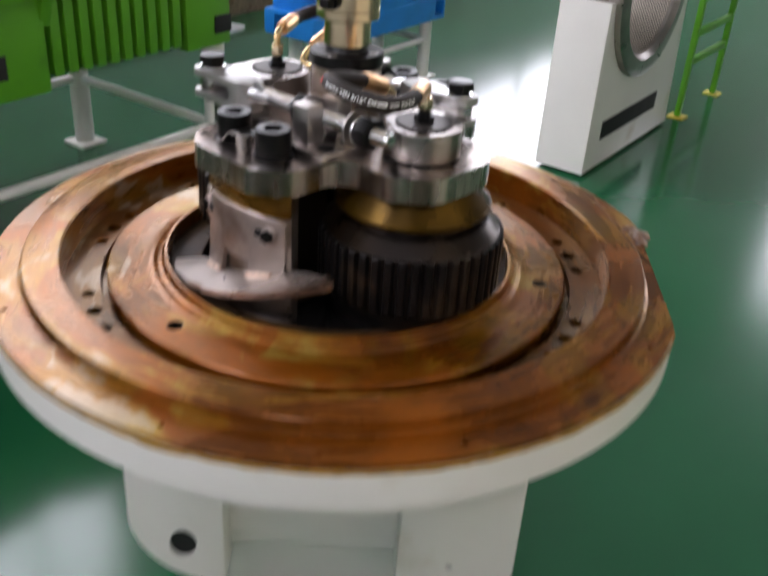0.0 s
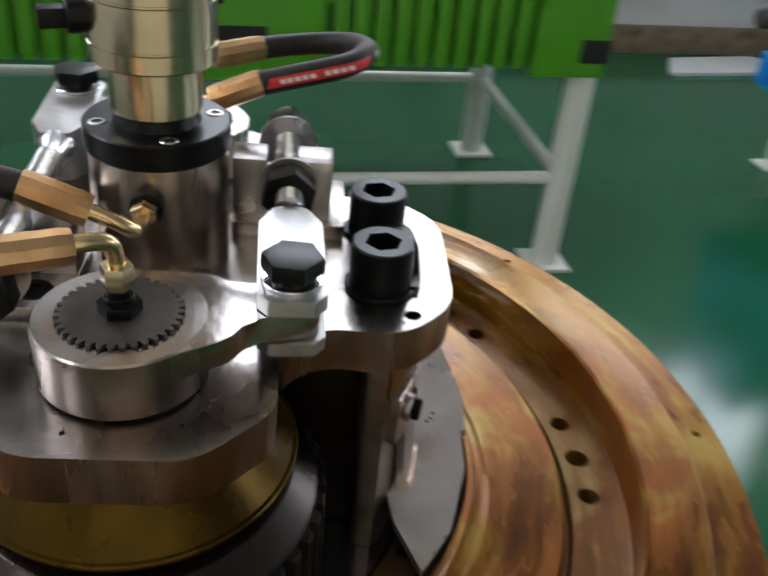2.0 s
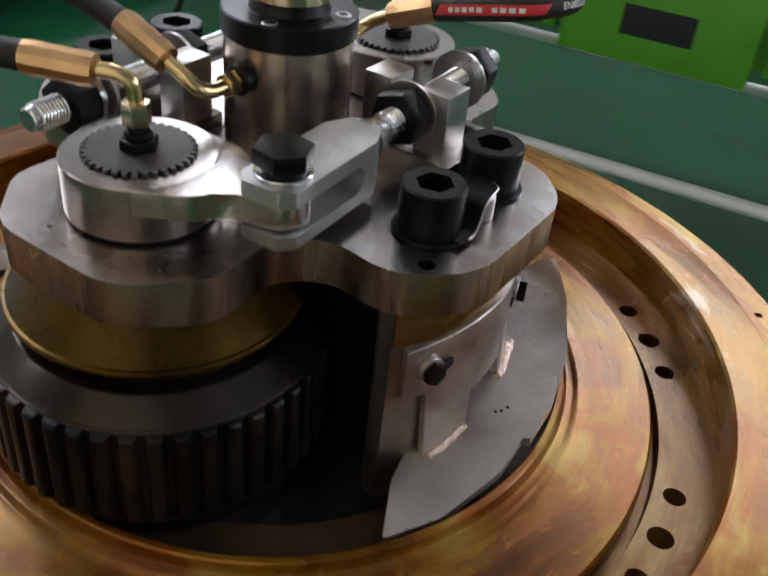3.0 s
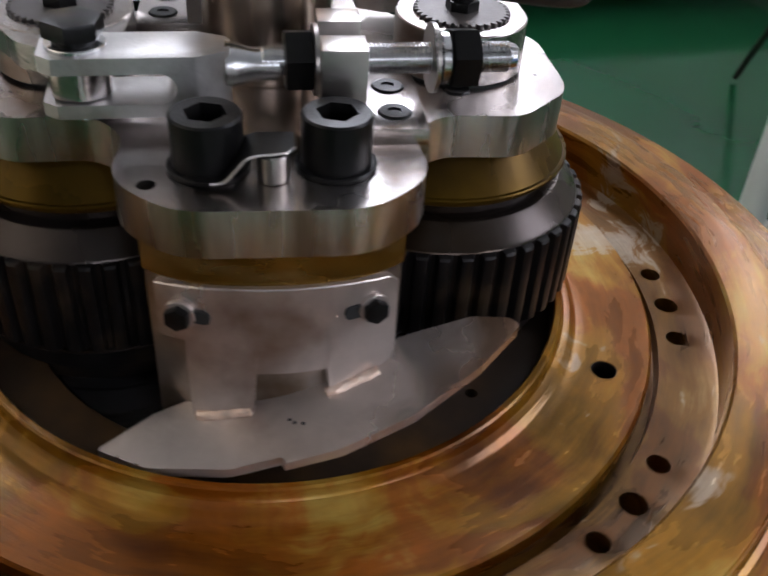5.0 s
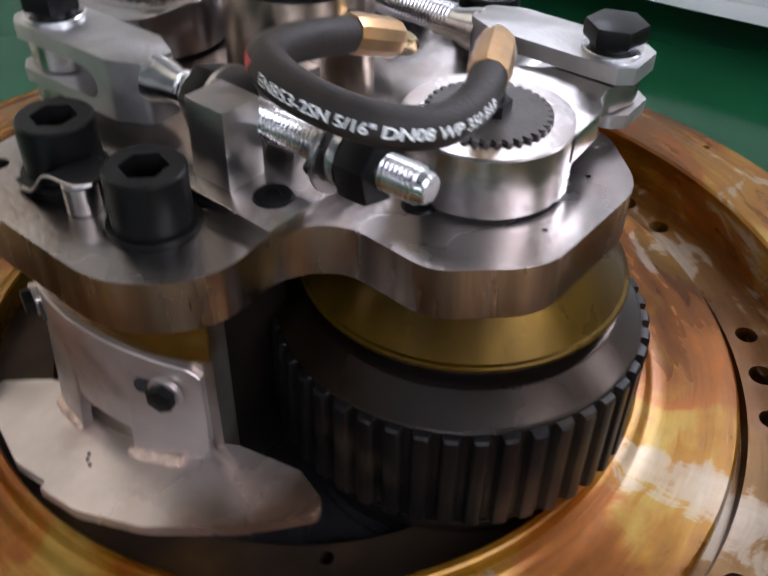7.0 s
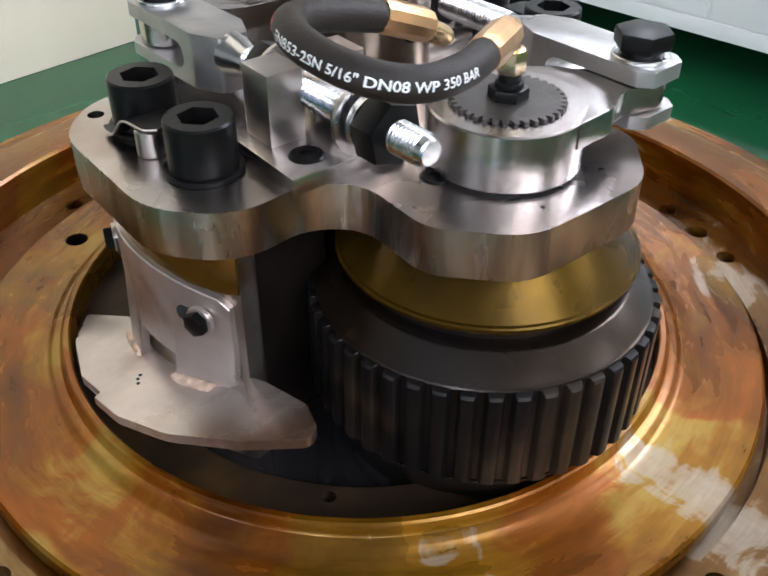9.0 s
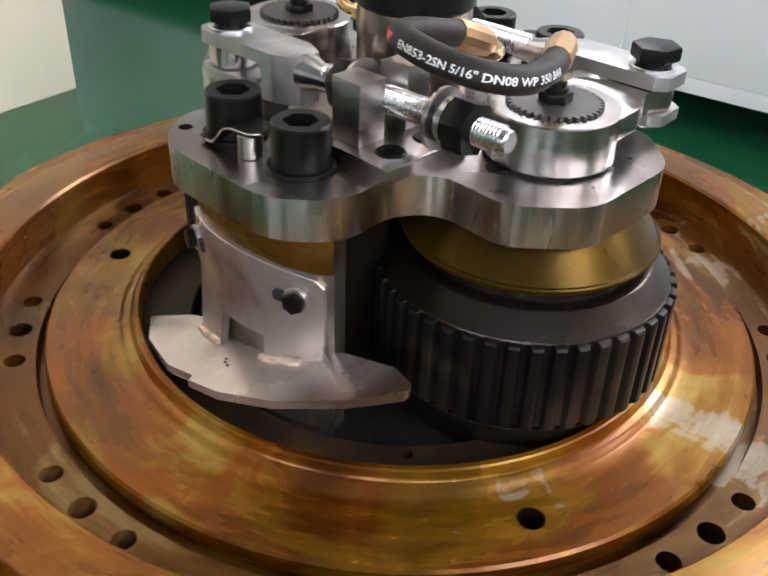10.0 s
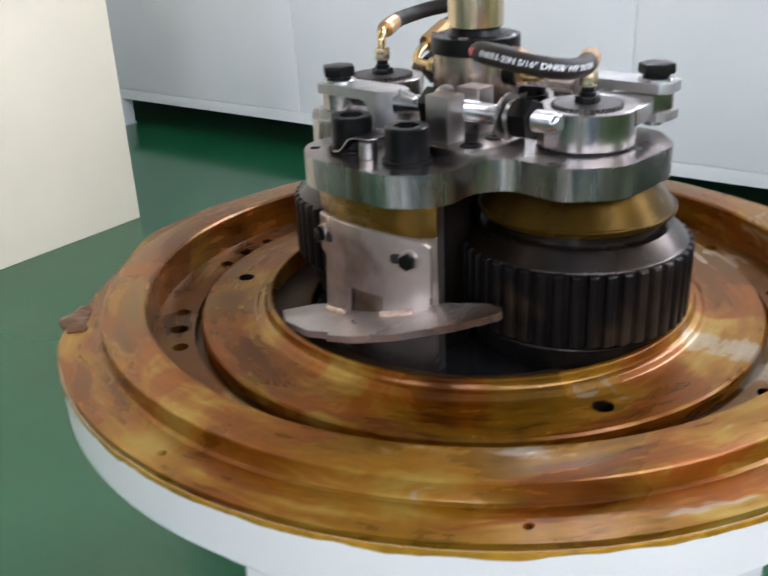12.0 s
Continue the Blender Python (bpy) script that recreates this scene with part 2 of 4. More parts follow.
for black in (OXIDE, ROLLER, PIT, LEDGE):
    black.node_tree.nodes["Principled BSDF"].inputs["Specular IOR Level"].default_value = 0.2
CRUST = mat("crusted oil", (0.11, 0.045, 0.012), 0.0, 0.4, 0.4, 60, 0.8, 240, 0.15, dirt=(0.24, 0.15, 0.08), dirt_scale=45, dirt_at=0.62)
DUST = mat("sandy dust", (0.34, 0.27, 0.17), 0.0, 0.8, 0.2, 20, 0.3, 100)
WHITE = mat("white machine paint", (0.84, 0.815, 0.775), 0.0, 0.32, 0.03, 6, 0.1, 120, 0.06, coat=0.15, dirt=(0.60, 0.52, 0.40), dirt_scale=5, dirt_at=0.70)
CABINET = mat("white cabinet paint", (0.90, 0.90, 0.91), 0.0, 0.3, 0.02, 3, 0.05, 80, 0.05, coat=0.2)
CREAM = mat("cream wall paint", (0.92, 0.81, 0.63), 0.0, 0.6, 0.03, 4, 0.1, 150)
WALLPAINT = mat("grey white wall paint", (0.62, 0.60, 0.57), 0.0, 0.7, 0.05, 2, 0.1, 100, dirt=(0.45, 0.42, 0.38), dirt_scale=2, dirt_at=0.62)
CEILPAINT = mat("ceiling bounce grey", (0.30, 0.30, 0.30), 0.0, 0.8, 0.05, 2)
GREEN = mat("green machine paint", (0.095, 0.36, 0.014), 0.0, 0.38, 0.1, 8, 0.15, 90, 0.08, coat=0.1, dirt=(0.05, 0.17, 0.02), dirt_scale=6, dirt_at=0.66)
BLUE = mat("blue machine paint", (0.008, 0.24, 0.72), 0.0, 0.32, 0.1, 8, 0.12, 90, 0.08, coat=0.2, dirt=(0.01, 0.15, 0.45), dirt_scale=7, dirt_at=0.66)
# near-black that carries the shade inside slots, gaps and holes
BLACKSLOT = mat("black recess shade", (0.012, 0.012, 0.012), 0.0, 0.7, 0.2, 40)
DIE = mat("ring die steel", (0.36, 0.33, 0.30), 1.0, 0.3, 0.1, 30, 0.1, 200)
GEARBROWN = mat("dusty rusty gear", (0.26, 0.19, 0.12), 0.35, 0.6, 0.2, 30, 0.3, 150, dirt=(0.16, 0.09, 0.05), dirt_scale=20, dirt_at=0.58)
PAPER = mat("white board", (0.74, 0.73, 0.70), 0.0, 0.7, 0.04, 10)
GLOSSBLACK = mat("black plastic bag", (0.02, 0.02, 0.022), 0.0, 0.25, 0.2, 20, 0.8, 40)
YELLOW = mat("yellow floor paint", (0.62, 0.5, 0.06), 0.0, 0.5, 0.1, 30)
FLOOR = mat("green epoxy floor", (0.010, 0.104, 0.040), 0.0, 0.15, 0.12, 1.3, 0.10, 22, 0.09, dirt=(0.013, 0.122, 0.052), dirt_scale=0.9, dirt_at=0.55)
FLOOR.node_tree.nodes["Principled BSDF"].inputs["Specular IOR Level"].default_value = 0.5


# ---- mesh helpers ----
def finish(bm, sharp=32):
    bmesh.ops.recalc_face_normals(bm, faces=bm.faces)
    for f in bm.faces:
        f.smooth = True
    for e in bm.edges:
        if len(e.link_faces) == 2:
            e.smooth = e.calc_face_angle(0) < radians(sharp)
        else:
            e.smooth = False


def part(name, bm, material, parent=None, label="", m=None):
    finish(bm)
    me = bpy.data.meshes.new(name)
    bm.to_mesh(me)
    bm.free()
    me.materials.append(material)
    ob = new(name, me)
    if m is not None:
        ob.matrix_basis = m
    if parent is not None:
        ob.parent = parent
    if label:
        ob["label"] = label
    return ob


def edged(ob, material):
    """Gives the upright faces of a plate a material of their own."""
    ob.data.materials.append(material)
    for f in ob.data.polygons:
        if abs(f.normal.z) < 0.35:
            f.material_index = 1
    return ob


def again(ob, parent, m):
    """One more piece on the same mesh."""
    o = new(ob.name.split(".")[0], ob.data)
    o.parent, o.matrix_basis = parent, m
    return o


def thing(name, m, label, category, group="", kind=""):
    return tagged(new_at(name, m), label, category, group, kind)


def new_at(name, m):
    ob = new(name)
    ob.empty_display_size = 0.05
    ob.matrix_basis = m
    return ob


def soften(bm, width, segments=2, sharp=30):
    edges = [e for e in bm.edges if len(e.link_faces) == 2 and e.calc_face_angle(0) > radians(sharp)]
    if width and edges:
        bmesh.ops.bevel(bm, geom=edges, offset=width, segments=segments, profile=0.6, affect="EDGES", clamp_overlap=True)
    return bm


def box(x0, x1, y0, y1, z0, z1, bevel=0.001, bm=None, m=None):
    own = bm is None
    b = bmesh.new()
    bmesh.ops.create_cube(b, size=1, matrix=Matrix.Translation(((x0 + x1) / 2, (y0 + y1) / 2, (z0 + z1) / 2)) @ Matrix.Diagonal((x1 - x0, y1 - y0, z1 - z0, 1)))
    soften(b, bevel)
    if m is not None:
        b.transform(m)
    return b if own else add(bm, b)


def add(bm, other):
    me = bpy.data.meshes.new("joined")
    other.to_mesh(me)
    other.free()
    bm.from_mesh(me)
    bpy.data.meshes.remove(me)
    return bm


def prism(points, z0, z1, bevel=0.0, segments=2):
    b = bmesh.new()
    low = [b.verts.new((x, y, z0)) for x, y in points]
    top = [b.verts.new((x, y, z1)) for x, y in points]
    b.faces.new(low[::-1])
    b.faces.new(top)
    n = len(points)
    for i in range(n):
        b.faces.new((low[i], low[(i + 1) % n], top[(i + 1) % n], top[i]))
    if bevel:
        rim = [e for e in b.edges if abs(e.verts[0].co.z - e.verts[1].co.z) < 1e-7]
        bmesh.ops.bevel(b, geom=rim, offset=bevel, segments=segments, profile=0.6, affect="EDGES", clamp_overlap=True)
    return b


def lathe(profile, count=64, closed=False):
    """A profile of (radius, z) turned round z; radius 0 closes it at the axis."""
    b = bmesh.new()
    rings = []
    for r, z in profile:
        if r < 1e-6:
            rings.append([b.verts.new((0, 0, z))])
        else:
            rings.append([b.verts.new((r * math.cos(2 * math.pi * i / count), r * math.sin(2 * math.pi * i / count), z)) for i in range(count)])
    pairs = list(zip(rings, rings[1:])) + ([(rings[-1], rings[0])] if closed else [])
    for a, c in pairs:
        for i in range(count):
            j = (i + 1) % count
            if len(a) == 1 and len(c) == 1:
                continue
            if len(a) == 1:
                b.faces.new((a[0], c[i], c[j]))
            elif len(c) == 1:
                b.faces.new((a[i], a[j], c[0]))
            else:
                b.faces.new((a[i], a[j], c[j], c[i]))
    return b


def rod(r, z0, z1, chamfer=0.0006, count=32):
    return lathe([(0, z0), (r - chamfer, z0), (r, z0 + chamfer), (r, z1 - chamfer), (r - chamfer, z1), (0, z1)], count)


def rounded(points, count=6):
    """Corners (x, y, radius) into an outline with arcs."""
    out = []
    n = len(points)
    for i, (x, y, r) in enumerate(points):
        p, a, c = Vector((x, y)), Vector(points[i - 1][:2]), Vector(points[(i + 1) % n][:2])
        if r <= 0:
            out.append((x, y))
            continue
        u, v = (a - p).normalized(), (c - p).normalized()
        half = math.acos(max(-1, min(1, u.dot(v)))) / 2
        d = min(r / math.tan(half), (a - p).length * 0.49, (c - p).length * 0.49)
        s, e = p + u * d, p + v * d
        for k in range(count + 1):
            t = k / count
            out.append(tuple((1 - t) ** 2 * s + 2 * t * (1 - t) * p + t * t * e))
    return out


def hexagon(r, turn=0.0):
    return [(r * math.cos(radians(60 * i + turn)), r * math.sin(radians(60 * i + turn))) for i in range(6)]


def sweep(points, r, count=16, cap=True):
    """A round tube along points."""
    b = bmesh.new()
    pts = [Vector(p) for p in points]
    rings, side = [], None
    for i, p in enumerate(pts):
        t = (pts[min(i + 1, len(pts) - 1)] - pts[max(i - 1, 0)]).normalized()
        if side is None:
            side = t.cross(Vector((0, 0, 1)) if abs(t.z) < 0.9 else Vector((1, 0, 0))).normalized()
        side = (side - t * side.dot(t)).normalized()
        up = side.cross(t)
        rr = r[i] if isinstance(r, (list, tuple)) else r
        rings.append([b.verts.new(p + rr * (math.cos(2 * math.pi * k / count) * side + math.sin(2 * math.pi * k / count) * up)) for k in range(count)])
    for a, c in zip(rings, rings[1:]):
        for k in range(count):
            b.faces.new((a[k], a[(k + 1) % count], c[(k + 1) % count], c[k]))
    if cap:
        b.faces.new(rings[0][::-1])
        b.faces.new(rings[-1])
    return b


def spline(points, per=10):
    """A smooth line through points."""
    p = [Vector(q) for q in points]
    p = [2 * p[0] - p[1]] + p + [2 * p[-1] - p[-2]]
    out = []
    for i in range(1, len(p) - 2):
        a, q, c, d = p[i - 1], p[i], p[i + 1], p[i + 2]
        for k in range(per):
            t = k / per
            out.append(0.5 * ((2 * q) + (c - a) * t + (2 * a - 5 * q + 4 * c - d) * t * t + (3 * q - a - 3 * c + d) * t ** 3))
    out.append(p[-2])
    return out


def cut(ob, cutter):
    """Takes the shape of a bmesh out of an object's mesh."""
    finish(cutter)
    me = bpy.data.meshes.new("cutter")
    cutter.to_mesh(me)
    cutter.free()
    tool = new("cutter", me)
    tool.parent, tool.matrix_basis = ob.parent, ob.matrix_basis.copy()
    mod = ob.modifiers.new("cut", "BOOLEAN")
    mod.operation, mod.object, mod.solver = "DIFFERENCE", tool, "EXACT"
    bpy.context.view_layer.update()
    made = bpy.data.meshes.new_from_object(ob.evaluated_get(bpy.context.evaluated_depsgraph_get()))
    ob.modifiers.remove(mod)
    bpy.data.objects.remove(tool)
    name = ob.data.name
    ob.data = made
    made.name = name
    b = bmesh.new()
    b.from_mesh(made)
    finish(b)
    b.to_mesh(made)
    b.free()
    return ob


def shift(bm, m):
    bm.transform(m)
    return bm


def along(p, q):
    """A pose with z from p to q."""
    p, q = Vector(p), Vector(q)
    return Matrix.Translation(p) @ (q - p).to_track_quat("Z", "Y").to_matrix().to_4x4()


def polar(r, degrees, z=0.0):
    return (r * math.cos(radians(degrees)), r * math.sin(radians(degrees)), z)


# ---- hall ----
def wall_with_windows(name, length0, length1, openings, m):
    """A wall along x with its inner face at y = 0, thick towards +y."""
    bm = bmesh.new()
    xs = sorted({length0, length1, *[v for mid, z0, z1, w in openings for v in (mid - w / 2, mid + w / 2)]})
    for a, c in zip(xs, xs[1:]):
        hole = [o for o in openings if o[0] - o[3] / 2 <= (a + c) / 2 <= o[0] + o[3] / 2]
        if hole:
            mid, z0, z1, w = hole[0]
            box(a, c, 0, 0.24, 0, z0, 0, bm)
            box(a, c, 0, 0.24, z1, CEIL, 0, bm)
        else:
            box(a, c, 0, 0.24, 0, CEIL, 0, bm)
    ob = part(name, bm, WALLPAINT, m=m)
    return tagged(ob, "grey white painted hall wall with tall window openings", "wall", kind="structure")


def window_frame(number, width, height, m):
    win = thing(f"window_{number}", m, "white framed hall window with two mullions", "window", kind="structure")
    part("window_frame", box(-width / 2, -width / 2 + 0.06, 0, 0.06, 0, height, 0.004), CABINET, win)
    part("window_frame", box(width / 2 - 0.06, width / 2, 0, 0.06, 0, height, 0.004), CABINET, win)
    part("window_frame", box(-width / 2 + 0.06, width / 2 - 0.06, 0, 0.06, 0, 0.06, 0.004), CABINET, win)
    part("window_frame", box(-width / 2 + 0.06, width / 2 - 0.06, 0, 0.06, height - 0.06, height, 0.004), CABINET, win)
    for k in (-1, 1):
        part("mullion", box(k * width / 6 - 0.02, k * width / 6 + 0.02, 0.005, 0.05, 0.06, height - 0.06, 0.003), CABINET, win)


floor = part("floor", box(-14, 14, -14, 14, -0.3, 0, 0), FLOOR, m=HALL.copy())
tagged(floor, "glossy green epoxy workshop floor with window reflections", "floor", kind="structure")
# ceiling is out of view; its grey is set to limit bounced light
ceiling = part("ceiling", box(WEST - 0.3, EAST + 0.3, SOUTH - 0.3, NORTH + 0.3, CEIL, CEIL + 0.2, 0), CEILPAINT, m=HALL.copy())
tagged(ceiling, "unseen hall ceiling, grey to hold down bounced light", "ceiling", kind="structure")
wall_with_windows("wall_north", WEST - 0.24, EAST + 0.24, WINDOWS["north"], hall(0, NORTH, 0))
# south and east walls are unseen, added to hold the fill windows
wall_with_windows("wall_south", -EAST - 0.24, -WEST + 0.24, [(-a, b, c, d) for a, b, c, d in WINDOWS["south"]], hall(0, SOUTH, 0, 0, 0, 180))
wall_with_windows("wall_west", SOUTH, NORTH, WINDOWS["west"], hall(WEST, 0, 0, 0, 0, 90))
wall_with_windows("wall_east", -NORTH, -SOUTH, [(-a, b, c, d) for a, b, c, d in WINDOWS["east"]], hall(EAST, 0, 0, 0, 0, -90))
number = 1
for mid, z0, z1, w in WINDOWS["north"]:
    window_frame(number, w, z1 - z0, hall(mid, NORTH + 0.04, z0))
    number += 1
for mid, z0, z1, w in WINDOWS["south"]:
    window_frame(number, w, z1 - z0, hall(mid, SOUTH - 0.04, z0, 0, 0, 180))
    number += 1
for mid, z0, z1, w in WINDOWS["west"]:
    window_frame(number, w, z1 - z0, hall(WEST - 0.04, mid, z0, 0, 0, 90))
    number += 1
for mid, z0, z1, w in WINDOWS["east"]:
    window_frame(number, w, z1 - z0, hall(EAST + 0.04, mid, z0, 0, 0, -90))
    number += 1
pillar = part("wall_pillar", box(-0.837, 0.9, -2.5, -1.64, 0, CEIL, 0.004), CREAM, m=HALL.copy())
tagged(pillar, "cream painted square hall pillar standing on the floor", "pillar", kind="structure")
skirt = part("baseboard", box(-2.0, EAST, NORTH - 0.02, NORTH, 0, 0.1, 0.003), GEARBROWN, m=HALL.copy())
tagged(skirt, "dirty brown baseboard along the hall wall", "baseboard", kind="structure")


# ---- gearbox housing with its oiled flange ----
GROOVE, INNER, RIM, FLANGE = 0.455, 0.467, 0.4965, 0.480


def flat_cut(r, at, distance):
    """The radius of a round edge with one flat."""
    d = math.cos(radians((at + 50 + 180) % 360 - 180))
    return min(r, distance / d) if d > 0.3 else r


def build_housing():
    base = thing("gearbox_housing", pose(0, 0, 0), "white painted gearbox housing with an oil-stained round steel flange", "gearbox")
    # white disc with one flat
    n = 144
    outline = [polar(flat_cut(0.431, 360 * i / n, 0.408), 360 * i / n)[:2] for i in range(n)]
    rim = part("flange_body", prism(outline, 0.428, 0.474, 0.003), WHITE, base, "white painted flange edge with yellow drips")
    cut(rim, rod(0.362, 0.30, 0.60, 0, 96))
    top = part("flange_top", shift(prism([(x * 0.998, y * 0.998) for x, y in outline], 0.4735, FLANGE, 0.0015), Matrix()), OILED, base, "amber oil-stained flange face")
    drip, n2 = bmesh.new(), 360
    ups, lows = [], []
    for i in range(n2):
        a = 360 * i / n2
        r = flat_cut(0.431, a, 0.408) + 0.0008
        d = 0.0035 + 0.007 * max(0.0, noise.noise(Vector((a * 0.11, 3.1, 0))) + 0.15) ** 1.5 + 0.0015 * noise.noise(Vector((a * 0.6, 0.7, 0)))
        ups.append(drip.verts.new(polar(r - 0.0012, a, 0.4742)))
        lows.append((drip.verts.new(polar(r, a, 0.4735)), drip.verts.new(polar(r, a, 0.4735 - d)), drip.verts.new(polar(r - 0.0014, a, 0.4725 - d))))
    for i in range(n2):
        k = (i + 1) % n2
        drip.faces.new((ups[i], ups[k], lows[k][0], lows[i][0]))
        drip.faces.new((lows[i][0], lows[k][0], lows[k][1], lows[i][1]))
        drip.faces.new((lows[i][1], lows[k][1], lows[k][2], lows[i][2]))
    part("oil_run", drip, AMBER, base, "amber oil run down over the white edge")
    cutter = bmesh.new()
    add(cutter, rod(0.36, 0.46, 0.60, 0, 96))
    for k in range(9):
        add(cutter, shift(rod(0.0036, 0.465, 0.5, 0, 12), Matrix.Translation(polar(0.413, 3.6 + 40 * k))))
    cut(top, cutter)
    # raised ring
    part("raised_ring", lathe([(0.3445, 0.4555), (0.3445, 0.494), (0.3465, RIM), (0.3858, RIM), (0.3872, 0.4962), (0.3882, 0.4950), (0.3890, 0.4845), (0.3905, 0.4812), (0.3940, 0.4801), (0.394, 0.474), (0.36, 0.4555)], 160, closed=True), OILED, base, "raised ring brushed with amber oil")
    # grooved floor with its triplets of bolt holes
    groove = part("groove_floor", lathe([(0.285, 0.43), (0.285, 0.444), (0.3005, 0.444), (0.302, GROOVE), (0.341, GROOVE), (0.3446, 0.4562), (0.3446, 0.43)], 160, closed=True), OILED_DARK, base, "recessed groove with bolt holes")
    cutter = bmesh.new()
    for k in range(9):
        for a in (-7.5, 0, 7.5):
            r = 0.0094 if a == 0 else 0.0082
            add(cutter, shift(rod(r, 0.4315, 0.47, 0, 20), Matrix.Translation(polar(0.3175, 3.5 + 40 * k + a))))
    cut(groove, cutter)
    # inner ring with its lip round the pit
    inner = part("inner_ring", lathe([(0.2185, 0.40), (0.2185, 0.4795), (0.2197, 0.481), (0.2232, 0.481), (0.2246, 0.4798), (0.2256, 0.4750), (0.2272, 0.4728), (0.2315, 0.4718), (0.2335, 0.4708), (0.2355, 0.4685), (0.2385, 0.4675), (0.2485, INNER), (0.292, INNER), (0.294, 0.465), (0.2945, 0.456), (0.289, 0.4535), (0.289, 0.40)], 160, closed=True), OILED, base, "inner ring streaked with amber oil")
    cutter = bmesh.new()
    for a in (62.5, -57.5, -177.5):
        add(cutter, shift(rod(0.0096, 0.43, 0.49, 0, 24), Matrix.Translation(polar(0.262, a))))
    cut(inner, cutter)
    # near-black sleeves put the shade of the bolt holes into colour
    for a in (62.5, -57.5, -177.5):
        part("bolt_hole", lathe([(0, 0.4305), (0.0097, 0.4305), (0.0097, 0.4664), (0.0090, 0.4664), (0.0090, 0.434), (0, 0.434)], 24), PIT, base, "bolt hole sleeve in near-black for its shade", m=pose(*polar(0.262, a)))
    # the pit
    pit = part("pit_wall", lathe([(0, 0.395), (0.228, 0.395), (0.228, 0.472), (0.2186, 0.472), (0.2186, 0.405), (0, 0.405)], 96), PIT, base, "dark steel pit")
    ledge = part("pit_ledge", lathe([(0.178, 0.4052), (0.178, 0.459), (0.1795, 0.4605), (0.2184, 0.4605), (0.2184, 0.4052)], 120, closed=True), LEDGE, base, "dark oily ledge inside the pit with small holes")
    cutter = bmesh.new()
    for k in range(5):
        add(cutter, shift(rod(0.0045, 0.445, 0.47, 0, 16), Matrix.Translation(polar(0.188, 45.4 + 72 * k))))
    cut(ledge, cutter)
    # crusted lump where the flat meets the round edge
    lump = bmesh.new()
    for x, y, w, h in ((0.341, -0.243, 0.015, 0.006), (0.347, -0.226, 0.011, 0.005), (0.330, -0.250, 0.010, 0.005), (0.321, -0.259, 0.008, 0.004)):
        clod = bmesh.new()
        bmesh.ops.create_icosphere(clod, subdivisions=3, radius=1)
        for v in clod.verts:
            k = 1 + 0.35 * noise.noise(v.co * 2.3 + Vector((x * 90, y * 70, 0)))
            v.co = Vector((x + v.co.x * w * k, y + v.co.y * w * k, FLANGE + v.co.z * h * k))
        add(lump, clod)
    part("crust", lump, CRUST, base, "crusted brown oil and paint lump on the flange corner")
    # body under the flange: a stem with four corner lugs, each with a bolt hole
    turned = Matrix.Rotation(radians(-45), 4, "Z")
    part("housing_stem", box(-0.165, 0.165, -0.165, 0.165, 0.0, 0.389, 0.02), WHITE, base, m=turned)
    part("housing_core", box(-0.205, 0.205, -0.205, 0.205, 0.14, 0.389, 0.012), WHITE, base, m=turned)
    part("housing_floor", lathe([(0, 0.39), (0.40, 0.39), (0.40, 0.4275), (0.30, 0.4275), (0.30, 0.3945), (0, 0.3945)], 72), WHITE, base)
    shape = [(-0.121, 0.389), (-0.234, 0.389)] + [(-0.128 + 0.106 * math.cos(radians(d)), 0.238 + 0.108 * math.sin(radians(d))) for d in range(180, 271, 6)] + [(-0.121, 0.13)]
    lug = prism(shape, -0.255, -0.19, 0.005)
    lug.transform(Matrix(((1, 0, 0, 0), (0, 0, 1, 0), (0, 1, 0, 0), (0, 0, 0, 1))))
    first = part("lug", lug, WHITE, base, "rounded white corner lug with a bolt hole", m=turned)
    drill = rod(0.0165, -0.30, -0.20, 0, 24)
    drill.transform(Matrix(((1, 0, 0, -0.171), (0, 0, 1, 0), (0, 1.35, 0, 0.192), (0, 0, 0, 1))))
    cut(first, drill)
    # black disc just inside the lug hole, the hole's shade as colour
    plug = rod(0.0163, -0.2515, -0.232, 0.001, 24)
    plug.transform(Matrix(((1, 0, 0, -0.171), (0, 0, 1, 0), (0, 1.35, 0, 0.192), (0, 0, 0, 1))))
    hole = part("hole_shade_disc", plug, BLACKSLOT, base, m=turned)
    shape = rounded([(0.237, 0.389, 0), (0.09, 0.389, 0), (0.09, 0.10, 0.02), (0.17, 0.085, 0.05), (0.236, 0.13, 0.06)], 6)
    wing = prism(shape, -0.25, -0.18, 0.006)
    wing.transform(Matrix(((1, 0, 0, 0), (0, 0, 1, 0), (0, 1, 0, 0), (0, 0, 0, 1))))
    second = part("wing", wing, WHITE, base, "white casting wing", m=turned)
    drill = rod(0.005, -0.30, -0.22, 0, 16)
    drill.transform(Matrix(((1, 0, 0, 0.155), (0, 0, 1, 0), (0, 1, 0, 0.164), (0, 0, 0, 1))))
    cut(second, drill)
    for k in (2,):
        m = turned @ pose(0, 0, 0, 0, 0, 90 * k)
        again(first, base, m)
        again(hole, base, m)
        again(second, base, m)
    return base


build_housing()

# ---- roller carrier ----
TOP, UNDER, D = 0.647, 0.618, 0.1275
quarter = [(0.184, 0.0, 0), (0.184, 0.052, 0.05), (0.150, 0.088, 0.05), (0.104, 0.082, 0.05), (0.079, 0.102, 0.05), (0.081, 0.156, 0.03), (0.044, 0.195, 0.04)]
